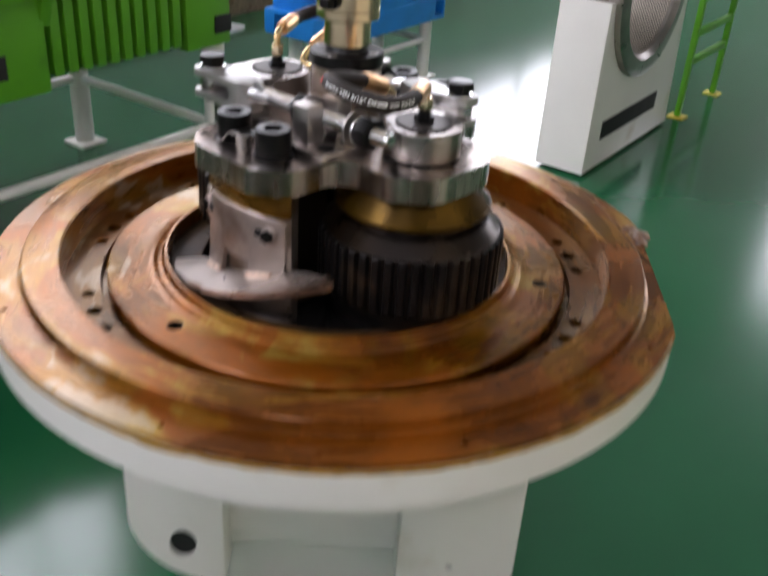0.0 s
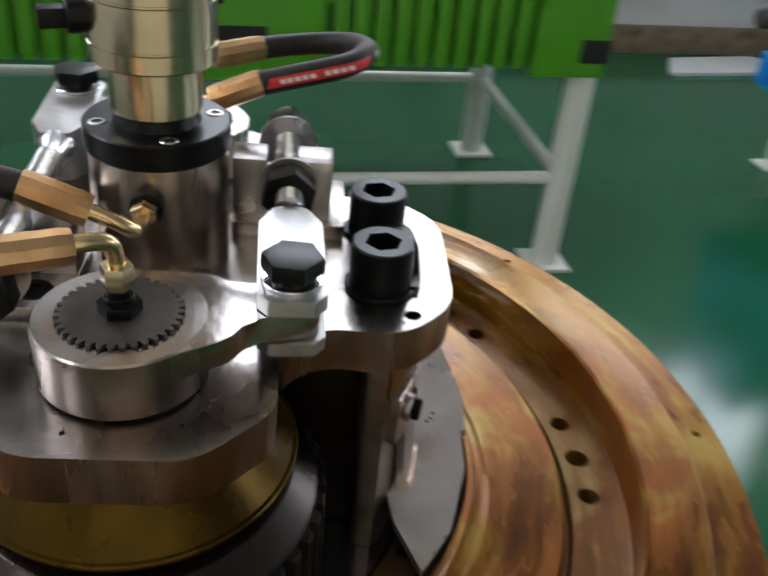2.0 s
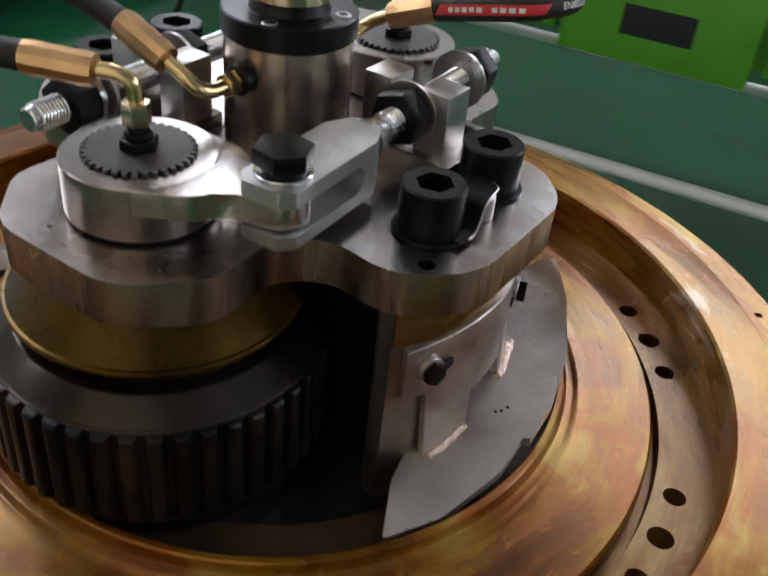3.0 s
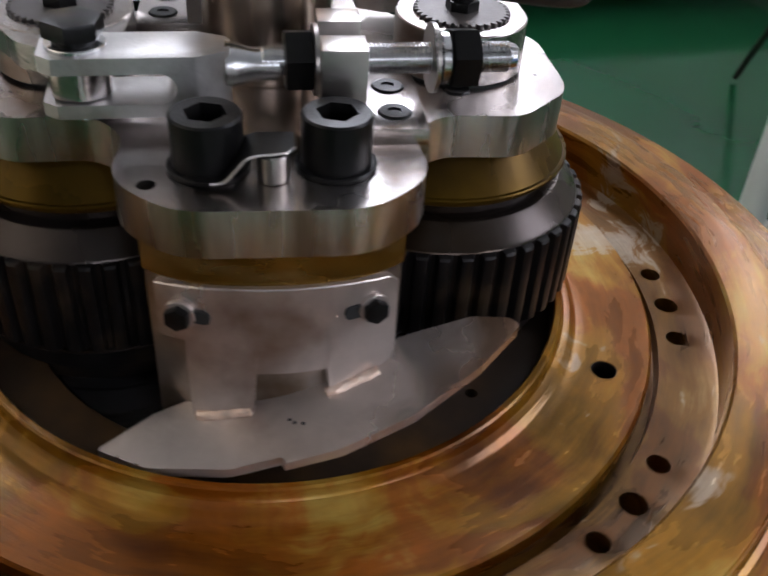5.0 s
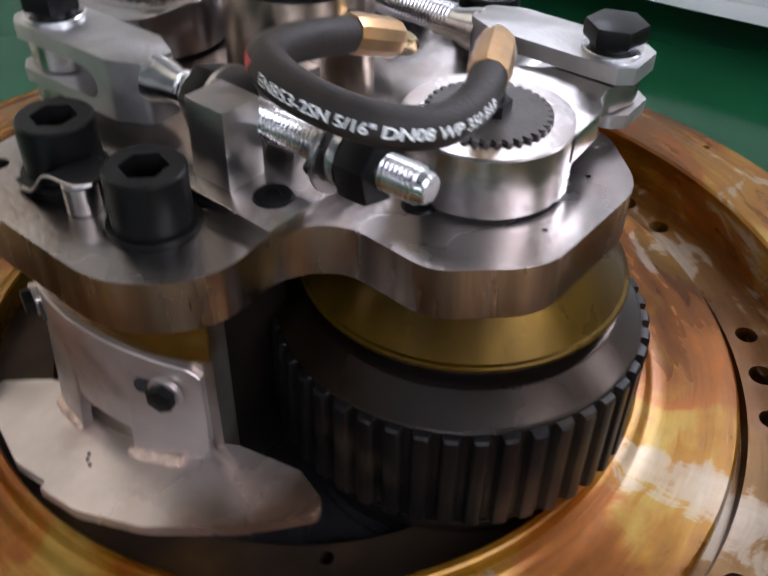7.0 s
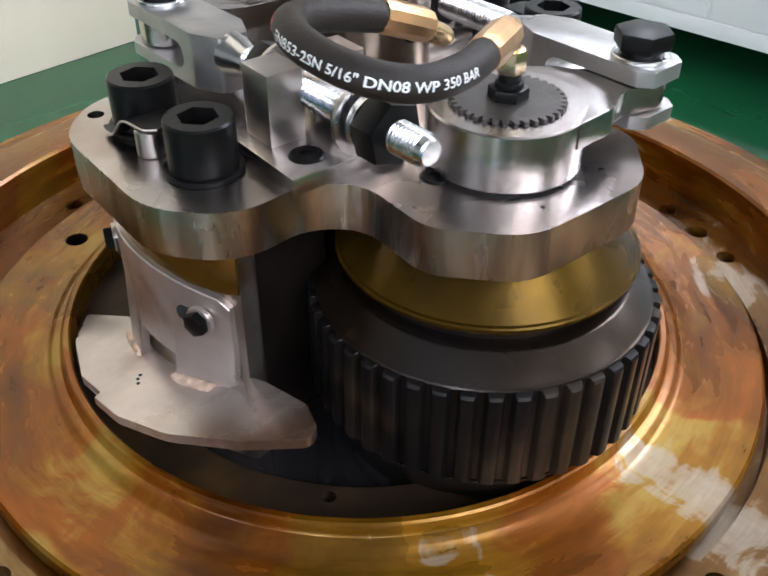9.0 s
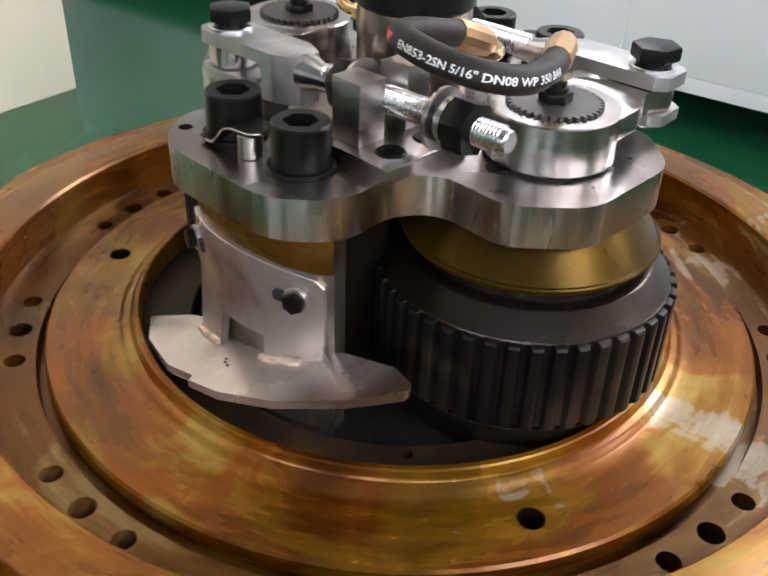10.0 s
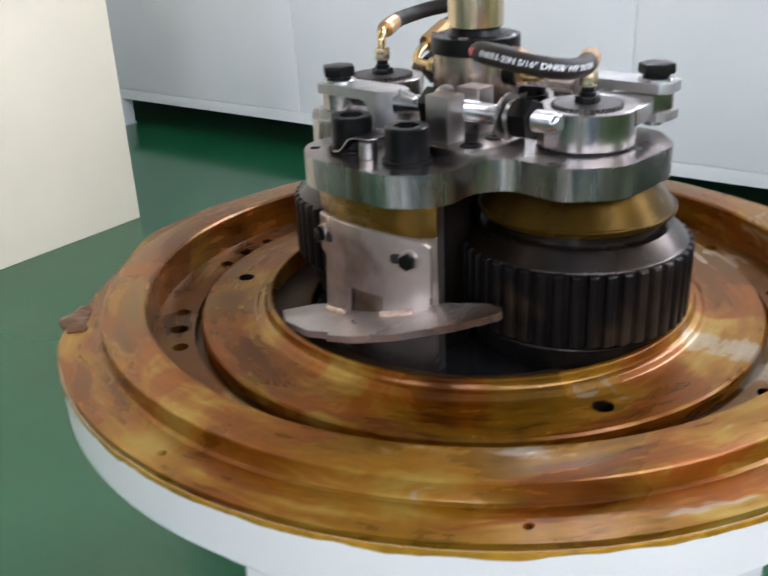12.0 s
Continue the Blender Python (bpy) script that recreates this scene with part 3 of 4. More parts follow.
corner_list = []
for sx, sy in ((1, 1), (-1, 1), (-1, -1), (1, -1)):
    q = [(sx * x, sy * y, r) for x, y, r in quarter]
    if sx * sy < 0:
        q = q[::-1]
    corner_list += [c for c in q if not (c[1] == 0 and sy < 0)]
OUTLINE = rounded(corner_list, 8)


def socket_screw(r, h, name, parent, m, socket=0.5, material=None):
    """A cap screw with a hexagon socket."""
    n = 24
    b = lathe([(0, 0), (r, 0), (r, h - 0.0012), (r - 0.0012, h)], n)
    ring = [v for v in b.verts if abs(v.co.z - h) < 1e-6]
    inner = []
    for k in range(n):
        a = 2 * math.pi * k / n
        rr = r * socket * math.cos(math.pi / 6) / math.cos((a % (math.pi / 3)) - math.pi / 6)
        inner.append((rr * math.cos(a), rr * math.sin(a)))
    ring.sort(key=lambda v: math.atan2(v.co.y, v.co.x) % (2 * math.pi))
    hi = [b.verts.new((x, y, h)) for x, y in inner]
    lo = [b.verts.new((x, y, h * 0.12)) for x, y in inner]
    for k in range(n):
        j = (k + 1) % n
        b.faces.new((ring[k], ring[j], hi[j], hi[k]))
        b.faces.new((hi[k], hi[j], lo[j], lo[k]))
    b.faces.new(lo)
    return part(name, b, material or OXIDE, parent, m=m)


def build_carrier():
    car = thing("roller_carrier", pose(0, 0, 0), "ground steel carrier plate with lobed outline, bolted on two pillars", "machine part")
    plate = part("top_plate", prism(OUTLINE, UNDER, TOP, 0.0017), STEEL, car, "ground steel plate with smudges")
    cutter = bmesh.new()
    for s in (1, -1):
        for x, y, r in ((0.157, -0.066, 0.0052), (0.02, 0.178, 0.0015), (-0.035, 0.170, 0.0015)):
            add(cutter, shift(rod(r, 0.63, 0.66, 0, 16), Matrix.Translation((s * x, s * y, 0))))
    cut(plate, cutter)
    edged(plate, STEEL_EDGE)
    part("bottom_plate", rod(0.1755, 0.4052, 0.452, 0.0015, 96), OILPLATE, car, "dark oily lower carrier plate")
    for s in (0, 180):
        turn = pose(0, 0, 0, 0, 0, s)
        # pillar: a curved face slab on a narrower web
        def face(rise, a):
            return polar(0.1685 + rise - 0.005 * (a / 27) ** 2, a)[:2]

        arc = [face(0, a) for a in range(-27, 28, 2)]
        slab = prism(rounded([(x, y, 0) for x, y in arc] + [(0.131, 0.071, 0.006), (0.131, -0.071, 0.006)]), 0.452, UNDER - 0.0005, 0.001)
        part("pillar_face", slab, PILLAR, car, "curved oily steel pillar face", m=turn)
        # web in near-black: the shade behind the face slab is its colour
        part("pillar_web", box(0.07, 0.1315, -0.050, 0.050, 0.4525, UNDER - 0.001, 0.002), PIT, car, "pillar web in near-black for the shade", m=turn)
        # amber collar under the plate
        arc = [face(0.002, a) for a in range(-27, 28, 2)]
        arc2 = [face(-0.006, a) for a in range(27, -28, -2)]
        part("collar", prism(arc + arc2, 0.5865, UNDER - 0.0002, 0.0015), OILFACE, car, "amber oiled collar", m=turn)
        # big cap screws with their lock tab
        for y in (-0.0345, 0.0345):
            seat = turn @ pose(0.138, y, TOP)
            part("washer", rod(0.0225, -0.0002, 0.003, 0.0006), OXIDE, car, m=seat)
            socket_screw(0.0195, 0.029, "socket_screw", car, seat @ pose(0, 0, 0.003, 0, 0, 15), 0.60)
        block = part("lock_block", rod(0.0085, 0, 0.0165, 0.001, 24), STEEL_SIDE, car, m=turn @ pose(0.152, 0.0, TOP - 0.0002))
        tab = spline([(0.1625, -0.041, 0.0032), (0.1635, -0.034, 0.0032), (0.1635, -0.026, 0.0040), (0.163, -0.0205, 0.0090), (0.162, -0.0150, 0.0155), (0.161, -0.009, 0.0178), (0.160, -0.002, 0.0180), (0.158, 0.007, 0.0180), (0.152, 0.0115, 0.0180)], 6)
        tab = [p + Vector((0, 0, TOP)) for p in tab]
        strip = bmesh.new()
        rows = []
        for p in tab:
            inner_x = 0.120 if p.y < -0.026 else 0.136
            rows.append([strip.verts.new((x, p.y, p.z + dz)) for x, dz in ((p.x, 0), (inner_x, 0), (inner_x, 0.0013), (p.x, 0.0013))])
        for a, c in zip(rows, rows[1:]):
            for k in range(4):
                strip.faces.new((a[k], a[(k + 1) % 4], c[(k + 1) % 4], c[k]))
        strip.faces.new(rows[0])
        strip.faces.new(rows[-1][::-1])
        part("lock_tab", strip, OXIDE, car, "bent black lock tab", m=turn)
        part("tab_edge", sweep([p + Vector((0.0002, 0, 0.0006)) for p in tab if p.y > -0.033], 0.0008, 8), STEEL_SIDE, car, "bright cut edge of the lock tab", m=turn)
        # adjusting bracket: foot and two upright jaws
        foot = part("bracket_foot", box(0.040, 0.116, 0.020, 0.090, TOP - 0.0002, TOP + 0.010, 0.0008), STEEL, car, m=turn)
        part("bracket_jaw", box(0.083, 0.106, 0.028, 0.054, TOP + 0.0095, 0.699, 0.001), STEEL_SIDE, car, m=turn)
        part("bracket_jaw", box(0.041, 0.0625, 0.028, 0.054, TOP + 0.0095, 0.699, 0.001), STEEL_SIDE, car, m=turn)
        for x, y in ((0.095, 0.072), (0.060, 0.072)):
            socket_screw(0.0104, 0.0012, "flush_screw", car, turn @ pose(x, y, TOP + 0.0101), 0.42)
        socket_screw(0.0092, 0.0010, "flush_screw", car, turn @ pose(0.043, 0.1200, TOP + 0.0002), 0.42)
    return car


build_carrier()


def build_scraper(m):
    sc = thing("scraper", m, "raw steel scraper blade welded to a curved clamp plate", "scraper", "scrapers on the pillars")
    # curved clamp plate with two legs, bent round the pillar
    b = bmesh.new()
    rows = []
    steps = [-24 + 49.2 * k / 60 for k in range(61)]

    def low_edge(a):
        y = 0.172 * math.sin(radians(a))
        if y < -0.052:
            return 0.545
        if y < -0.014:
            return 0.486
        if y < 0.030:
            return 0.526
        return 0.503

    for a in steps:
        top = 0.589 - 0.007 * (a / 25) ** 2
        if a > 23.2:
            top -= 0.0022 * (a - 23.2)
        bend = 0.0055 * (a / 25) ** 2
        flare = 0.004 if low_edge(a) < 0.51 else 0.0
        rows.append([b.verts.new(polar(r - bend, a, z)) for r, z in ((0.1690 + flare, low_edge(a)), (0.1745 + flare, low_edge(a)), (0.1745, 0.545), (0.1745, top - 0.0008), (0.1738, top), (0.1690, top), (0.1690, 0.545))])
    for p, q in zip(rows, rows[1:]):
        for k in range(7):
            b.faces.new((p[k], p[(k + 1) % 7], q[(k + 1) % 7], q[k]))
    b.faces.new(rows[0])
    b.faces.new(rows[-1][::-1])
    part("clamp_plate", b, RAW, sc, "curved raw steel clamp plate")
    for a in (-18.5, 19.0):
        at = pose(*polar(0.1714, a, 0.566)) @ pose(0, 0, 0, 0, 0, a) @ pose(0, 0, 0, 0, 90, 0)
        # slot is a black slab on the plate, its inner shade as colour
        slot = prism(rounded([(-0.0045, -0.012, 0.004), (0.0045, -0.012, 0.004), (0.0045, 0.012, 0.004), (-0.0045, 0.012, 0.004)], 4), -0.001, 0.0024)
        slot.transform(Matrix.Translation((0, -0.006 if a > 0 else 0.006, 0)))
        part("slot", slot, BLACKSLOT, sc, m=at)
        part("washer", rod(0.0095, 0, 0.0034, 0.0004, 24), RAW, sc, m=at)
        part("hex_bolt", prism(hexagon(0.0078), 0.0032, 0.0090, 0.0008), OXIDE, sc, m=at)
    # blade, sloping along the ring
    pts = [(0.178, -0.112, 0.002), (0.200, -0.080, 0.02), (0.2145, -0.030, 0.02), (0.2125, 0.001, 0), (0.2185, 0.002, 0), (0.217, 0.035, 0.03), (0.205, 0.078, 0.04), (0.180, 0.122, 0.03), (0.154, 0.152, 0.008), (0.146, 0.146, 0.006), (0.138, 0.124, 0.01), (0.141, 0.082, 0.03), (0.152, 0.045, 0.02), (0.158, 0.0, 0.02), (0.155, -0.055, 0.01), (0.160, -0.078, 0.006)]
    blade = prism(rounded(pts, 8), -0.0070, 0, 0.0010)
    for v in blade.verts:
        v.co.z += 0.500 + 0.25 * (v.co.y - 0.008) - 0.10 * (v.co.x - 0.2)
    part("blade", blade, RAW, sc, "bent raw steel blade with drilled spots")
    for y in (0.045, -0.033):
        a = math.degrees(math.asin(y / 0.175))
        line = [Vector(polar(0.1765, a + d, 0.5035 + 0.25 * (0.175 * math.sin(radians(a + d)) - 0.008))) for d in (-5.5, -3, 0, 3, 5.5)]
        b = sweep(spline(line, 6), 0.0036, 10)
        for v in b.verts:
            v.co += noise.noise_vector(v.co * 260) * 0.0009
        part("weld_bead", b, WELD, sc, "bright coppery weld bead")
    # spot holes are small black discs, shaded by colour alone
    for x, y in ((0.191, 0.009), (0.193, 0.014), (0.188, 0.006)):
        z = 0.500 + 0.25 * (y - 0.008) - 0.10 * (x - 0.2)
        part("spot", shift(rod(0.0012, -0.001, 0.0006, 0.0002, 10), Matrix.Translation((x, y, z))), BLACKSLOT, sc)
    return sc


first_scraper = build_scraper(pose(0, 0, 0))
copy_thing(first_scraper, pose(0, 0, 0, 0, 0, 180))


def build_roller(m):
    ro = thing("press_roller", m, "dark fluted press roller under the carrier plate", "roller", "press rollers in the pit")
    # ribs with rounded flanks, open at the shoulder
    n, section = 45, ((0.0, 0.1086), (0.35, 0.1096), (1.2, 0.1101), (3.3, 0.1101), (4.2, 0.1096), (4.55, 0.1086), (5.0, 0.1056), (5.4, 0.1046), (7.2, 0.1046), (7.6, 0.1056))
    b = bmesh.new()
    levels = []
    for z, trim in ((0.4905, 0.107), (0.492, 0.12), (0.5575, 0.12), (0.5592, 0.1088), (0.5600, 0.1062)):
        levels.append([b.verts.new(polar(min(r, trim), 360 / n * k + d, z)) for k in range(n) for d, r in section])
    for p, q in zip(levels, levels[1:]):
        for i in range(len(p)):
            j = (i + 1) % len(p)
            b.faces.new((p[i], p[j], q[j], q[i]))
    b.faces.new(levels[0][::-1])
    b.faces.new(levels[-1])
    part("roller_shell", b, ROLLER, ro, "black fluted hardened shell")
    part("bottom_lip", lathe([(0.094, 0.4835), (0.1020, 0.4835), (0.1030, 0.4848), (0.1026, 0.4862), (0.094, 0.4875)], 96, True), ROLLER_TOP, ro, "thin worn lip under the ribs")
    part("shoulder", lathe([(0, 0.5597), (0.1052, 0.5597), (0.1046, 0.5610), (0.1026, 0.5620), (0.0905, 0.5752), (0.0885, 0.5760), (0.080, 0.5762), (0.080, 0.60), (0, 0.60)], 96), ROLLER_TOP, ro, "worn grey conical shoulder")
    part("foot_ring", lathe([(0, 0.451), (0.092, 0.451), (0.092, 0.462), (0.0935, 0.463), (0.0942, 0.465), (0.097, 0.4835), (0.101, 0.4907), (0, 0.4907)], 72), ROLLER, ro)
    part("bearing_cover", lathe([(0, 0.5860), (0.0880, 0.5860), (0.0886, 0.5866), (0.0886, 0.5890), (0.0914, 0.5893), (0.0920, 0.5904), (0.0920, 0.5918), (0.0912, 0.5928), (0.0892, 0.5930), (0.0700, 0.6176), (0, 0.6176)], 96), GOLD, ro, "amber oil-coated bearing cover")
    return ro


first_roller = build_roller(pose(0, 0.1205, 0))
copy_thing(first_roller, pose(0, -0.1205, 0, 0, 0, 184))


def build_eccentric(m, hex_at):
    """The boss on a roller shaft with its arm; hex_at: the arm's pin, seen from the boss."""
    ec = thing("eccentric_arm", m, "bright steel eccentric boss with a lever arm on the plate", "lever", "eccentric arms on the rollers")
    h = Vector((*hex_at, 0))
    u = h.normalized()
    v = Vector((-u.y, u.x, 0))
    # black ring puts the shade of the gap under the boss into colour
    part("gap_ring", rod(0.0415, 0, 0.003, 0.0004, 48), BLACKSLOT, ec)
    n = 56
    R = 0.044
    part("boss", lathe([(0, 0.002), (R - 0.001, 0.002), (R, 0.003), (R, 0.0345), (R - 0.001, 0.0355), (0.031, 0.0355), (0.031, 0.030), (0, 0.030)], 72), STEEL, ec, "bright turned boss")
    pts = []
    for x, y, r in ((0.02, -0.040, 0), (0.050, -0.030, 0.02), (h.length - 0.026, -0.0165, 0.02), (h.length + 0.010, -0.0165, 0.01), (h.length + 0.017, 0, 0.012), (h.length + 0.010, 0.0165, 0.01), (h.length - 0.026, 0.0165, 0.02), (0.050, 0.030, 0.02), (0.02, 0.040, 0)):
        p = u * x + v * y
        pts.append((p.x, p.y, r))
    part("arm", prism(rounded(pts, 5), 0.0195, 0.0352, 0.001), STEEL, ec, "flat lever arm")
    # splined shaft end
    outline = []
    for k in range(36):
        for d, r in ((0, 0.0312), (1.2, 0.0322), (4.6, 0.0322), (5.8, 0.0312), (6.6, 0.0284), (9.3, 0.0284)):
            outline.append(polar(r, 10 * k + d)[:2])
    part("splined_end", prism(outline, 0.0353, 0.0378, 0.0004, 1), CAPDARK, ec, "dark splined shaft end")
    part("hub", prism(hexagon(0.0112, 8), 0.0365, 0.0440, 0.0008), OXIDE, ec)
    part("hub_neck", rod(0.0078, 0.0438, 0.0475, 0.0006, 20), OXIDE, ec)
    return ec


PIN_A, PIN_B = Vector((0.085, -0.105, 0)), Vector((-0.085, 0.1475, 0))
build_eccentric(pose(0, -D, TOP), (0.085, 0.0225))
build_eccentric(pose(0, D, TOP), (-0.085, 0.020))


def build_rod(pin, end):
    """A threaded rod with a fork over a lever arm: pin and end as places on the plan."""
    axis_z = 0.684
    p, q = Vector((pin.x, pin.y, 0)), Vector((end[0], end[1], 0))
    d = (q - p).normalized()
    # local axes: x along the rod, z up
    side = Vector((-d.y, d.x, 0))
    m = Matrix(((d.x, side.x, 0, p.x), (d.y, side.y, 0, p.y), (0, 0, 1, axis_z), (0, 0, 0, 1)))
    length = (q - p).length
    rd = thing("adjusting_rod", m, "zinc plated threaded adjusting rod with fork and black nuts", "rod", "adjusting rods on the plate")
    # fork
    fork_out = rounded([(-0.020, -0.012, 0.002), (-0.012, -0.0185, 0.002), (0.064, -0.0185, 0.008), (0.083, -0.0095, 0.004), (0.083, 0.0095, 0.004), (0.064, 0.0185, 0.008), (-0.012, 0.0185, 0.002), (-0.020, 0.012, 0.002)], 3)
    fork = part("fork", prism(fork_out, -0.0265, 0.0085, 0.0012), SATIN, rd, "cast zinc plated fork")
    slot = [(-0.03, -0.0185), (0.044, -0.0185)] + [(0.044 + 0.00875 * math.cos(radians(a)), -0.00975 + 0.00875 * math.sin(radians(a))) for a in range(-75, 76, 15)] + [(0.044, -0.0010), (-0.03, -0.0010)]
    cutter = prism(slot, -0.03, 0.03)
    cutter.transform(Matrix(((1, 0, 0, 0), (0, 0, 1, 0), (0, 1, 0, 0), (0, 0, 0, 1))))
    cut(fork, cutter)
    part("neck", shift(lathe([(0, 0.0), (0.0135, 0.0), (0.0125, 0.006), (0.0095, 0.016), (0.0095, 0.030), (0, 0.030)], 24), pose(0.080, 0, -0.004) @ pose(0, 0, 0, 0, 90, 0)), ZINC, rd)
    # thread
    prof, x = [(0, 0.0), (0.0082, 0.0)], 0.0
    x0, x1 = 0.10, length
    steps = int((x1 - x0 - 0.003) / 0.0025)
    for k in range(steps):
        prof += [(0.0082, 0.0025 * k + 0.0003), (0.0093, 0.0025 * k + 0.0012), (0.0093, 0.0025 * k + 0.0016), (0.0082, 0.0025 * k + 0.0025)]
    prof += [(0.0075, x1 - x0 - 0.001), (0.0065, x1 - x0), (0, x1 - x0)]
    part("threaded_bar", shift(lathe(prof, 24), pose(x0, 0, -0.002) @ pose(0, 0, 0, 0, 90, 0)), ZINC, rd, "bright threaded bar")
    along_x = pose(0, 0, -0.002) @ pose(0, 0, 0, 0, 90, 0)
    mid = abs((Vector((0.0728, 0.041, 0)) if pin.x > 0 else Vector((-0.0728, -0.041, 0))).dot(d) - p.dot(d))
    nut = hexagon(0.0185, 12)
    for x, w in ((mid - 0.013 - 0.020, 0.016), (mid + 0.064, 0.017)):
        b = prism(nut, 0, w, 0.0016)
        part("hex_nut", shift(b, along_x @ pose(0, 0, x)), OXIDE, rd, "black hexagon nut")
    for x, r in ((mid - 0.013 - 0.0035, 0.0205), (mid + 0.013 + 0.040, 0.0205)):
        part("washer", shift(lathe([(0.009, 0), (r, 0), (r, 0.0025), (0.009, 0.0025)], 32, True), along_x @ pose(0, 0, x)), STEEL_SIDE, rd)
    part("spring_washer", shift(lathe([(0.009, 0), (0.0155, 0), (0.0155, 0.0042), (0.009, 0.0042)], 28, True), along_x @ pose(0, 0, mid + 0.0585)), ZINC, rd)
    # pin with hexagon head
    part("pin_washer", rod(0.0165, 0.0083, 0.0112, 0.0005, 28), ZINC, rd)
    part("pin_collar", rod(0.0125, 0.011, 0.0150, 0.0005, 24), OXIDE, rd)
    part("pin_head", prism(hexagon(0.0170, 20), 0.0145, 0.0250, 0.0022), OXIDE, rd, "black hexagon bolt head")
    part("pin_shank", rod(0.0095, -0.033, 0.0085, 0.0008, 20), ZINC, rd)
    return rd


build_rod(PIN_A, (0.0715, 0.147))
build_rod(PIN_B, (-0.0715, -0.147))


def build_column():
    co = thing("grease_column", pose(0, 0, 0), "turned steel grease column with a nickel rotary union on top", "rotary union")
    part("column_body", rod(0.0415, TOP - 0.0005, 0.7205, 0.0012, 72), COLUMN, co, "turned steel column")
    cap = part("black_flange", lathe([(0, 0.7202), (0.0425, 0.7202), (0.0432, 0.721), (0.0432, 0.7345), (0.0420, 0.7355), (0.026, 0.7355), (0.0235, 0.741), (0.0215, 0.745), (0, 0.745)], 64), OXIDE, co, "black oxide flange")
    for k in range(4):
        socket_screw(0.0058, 0.0014, "flange_screw", co, pose(*polar(0.0345, 20 + 90 * k, 0.7348)), 0.6, STEEL_SIDE)
    part("union_neck", rod(0.0268, 0.7425, 0.7735, 0.001, 56), UNION, co)
    part("union_body", lathe([(0, 0.773), (0.0355, 0.773), (0.0362, 0.774), (0.0362, 0.7835), (0.0354, 0.784), (0.0354, 0.785), (0.0362, 0.7855), (0.0362, 0.8085), (0.0354, 0.809), (0.0354, 0.810), (0.0362, 0.8105), (0.0362, 0.826), (0.035, 0.827), (0, 0.827)], 64), UNION, co, "nickel plated union body with joint lines")
    part("union_cap", shift(rod(0.0215, 0.8265, 0.852, 0.0012, 48), Matrix.Translation((0.006, -0.002, 0))), UNION, co)
    for k in range(4):
        socket_screw(0.0042, 0.0016, "union_screw", co, pose(*polar(0.0302, 65 + 90 * k, 0.8265)), 0.6, STEEL_SIDE)
    for a, z, r in ((-160, 0.797, 0.036), (-165, 0.839, 0.0150), (60, 0.797, 0.036)):
        turn = pose(0, 0, z, 0, 0, a) @ pose(r - 0.002, 0, 0, 0, 90, 0)
        part("plug", shift(rod(0.0095, 0, 0.012, 0.001, 24), turn), OXIDE, co, "black threaded plug")
        part("plug_head", shift(box(-0.0055, 0.0055, -0.0055, 0.0055, 0.0115, 0.026, 0.001), turn), OXIDE, co)
    for a in (-90, 90):
        turn = pose(0, 0, 0.700, 0, 0, a) @ pose(0.040, 0, 0, 0, 90, 0)
        part("port", shift(rod(0.0098, 0, 0.009, 0.001, 24), turn), OXIDE, co, "black grease port")
        part("port_nut", shift(prism(hexagon(0.0078), 0.0085, 0.0195, 0.0008), turn), BRASS, co)
    return co


build_column()


def text_strip(text, size):
    """Flat letters as a mesh in the plane, starting at x = 0."""
    cu = bpy.data.curves.new("letters", "FONT")
    cu.body, cu.size, cu.resolution_u, cu.offset = text, size, 3, 0.00012
    ob = new("letters", cu)
    bpy.context.view_layer.update()
    me = bpy.data.meshes.new_from_object(ob.evaluated_get(bpy.context.evaluated_depsgraph_get()))
    bpy.data.objects.remove(ob)
    b = bmesh.new()
    b.from_mesh(me)
    bpy.data.meshes.remove(me)
    bmesh.ops.triangulate(b, faces=b.faces)
    bmesh.ops.subdivide_edges(b, edges=[e for e in b.edges if e.calc_length() > 0.003], cuts=1)
    return b


HOSE = 0.0083


def wrap(b, line, start, phi, r):
    """Bends a flat mesh round a hose: x runs along it, y round it."""
    lengths = [0.0]
    for p, q in zip(line, line[1:]):
        lengths.append(lengths[-1] + (q - p).length)
    for v in b.verts:
        s = min(max(start + v.co.x, 0), lengths[-1] - 1e-6)
        i = max(k for k in range(len(line) - 1) if lengths[k] <= s)
        t = (s - lengths[i]) / (lengths[i + 1] - lengths[i])
        c = line[i].lerp(line[i + 1], t)
        tan = (line[min(i + 1, len(line) - 1)] - line[i]).normalized()
        tan0 = (line[i] - line[max(i - 1, 0)]).normalized() if i else tan
        tan = tan0.lerp(tan, 0.5 + 0.5 * t).normalized()
        out = tan.cross(Vector((0, 0, 1))).normalized()
        up = out.cross(tan)
        a = phi + v.co.y / r
        v.co = c + (r + 0.00025) * (math.cos(a) * out + math.sin(a) * up)
    return b


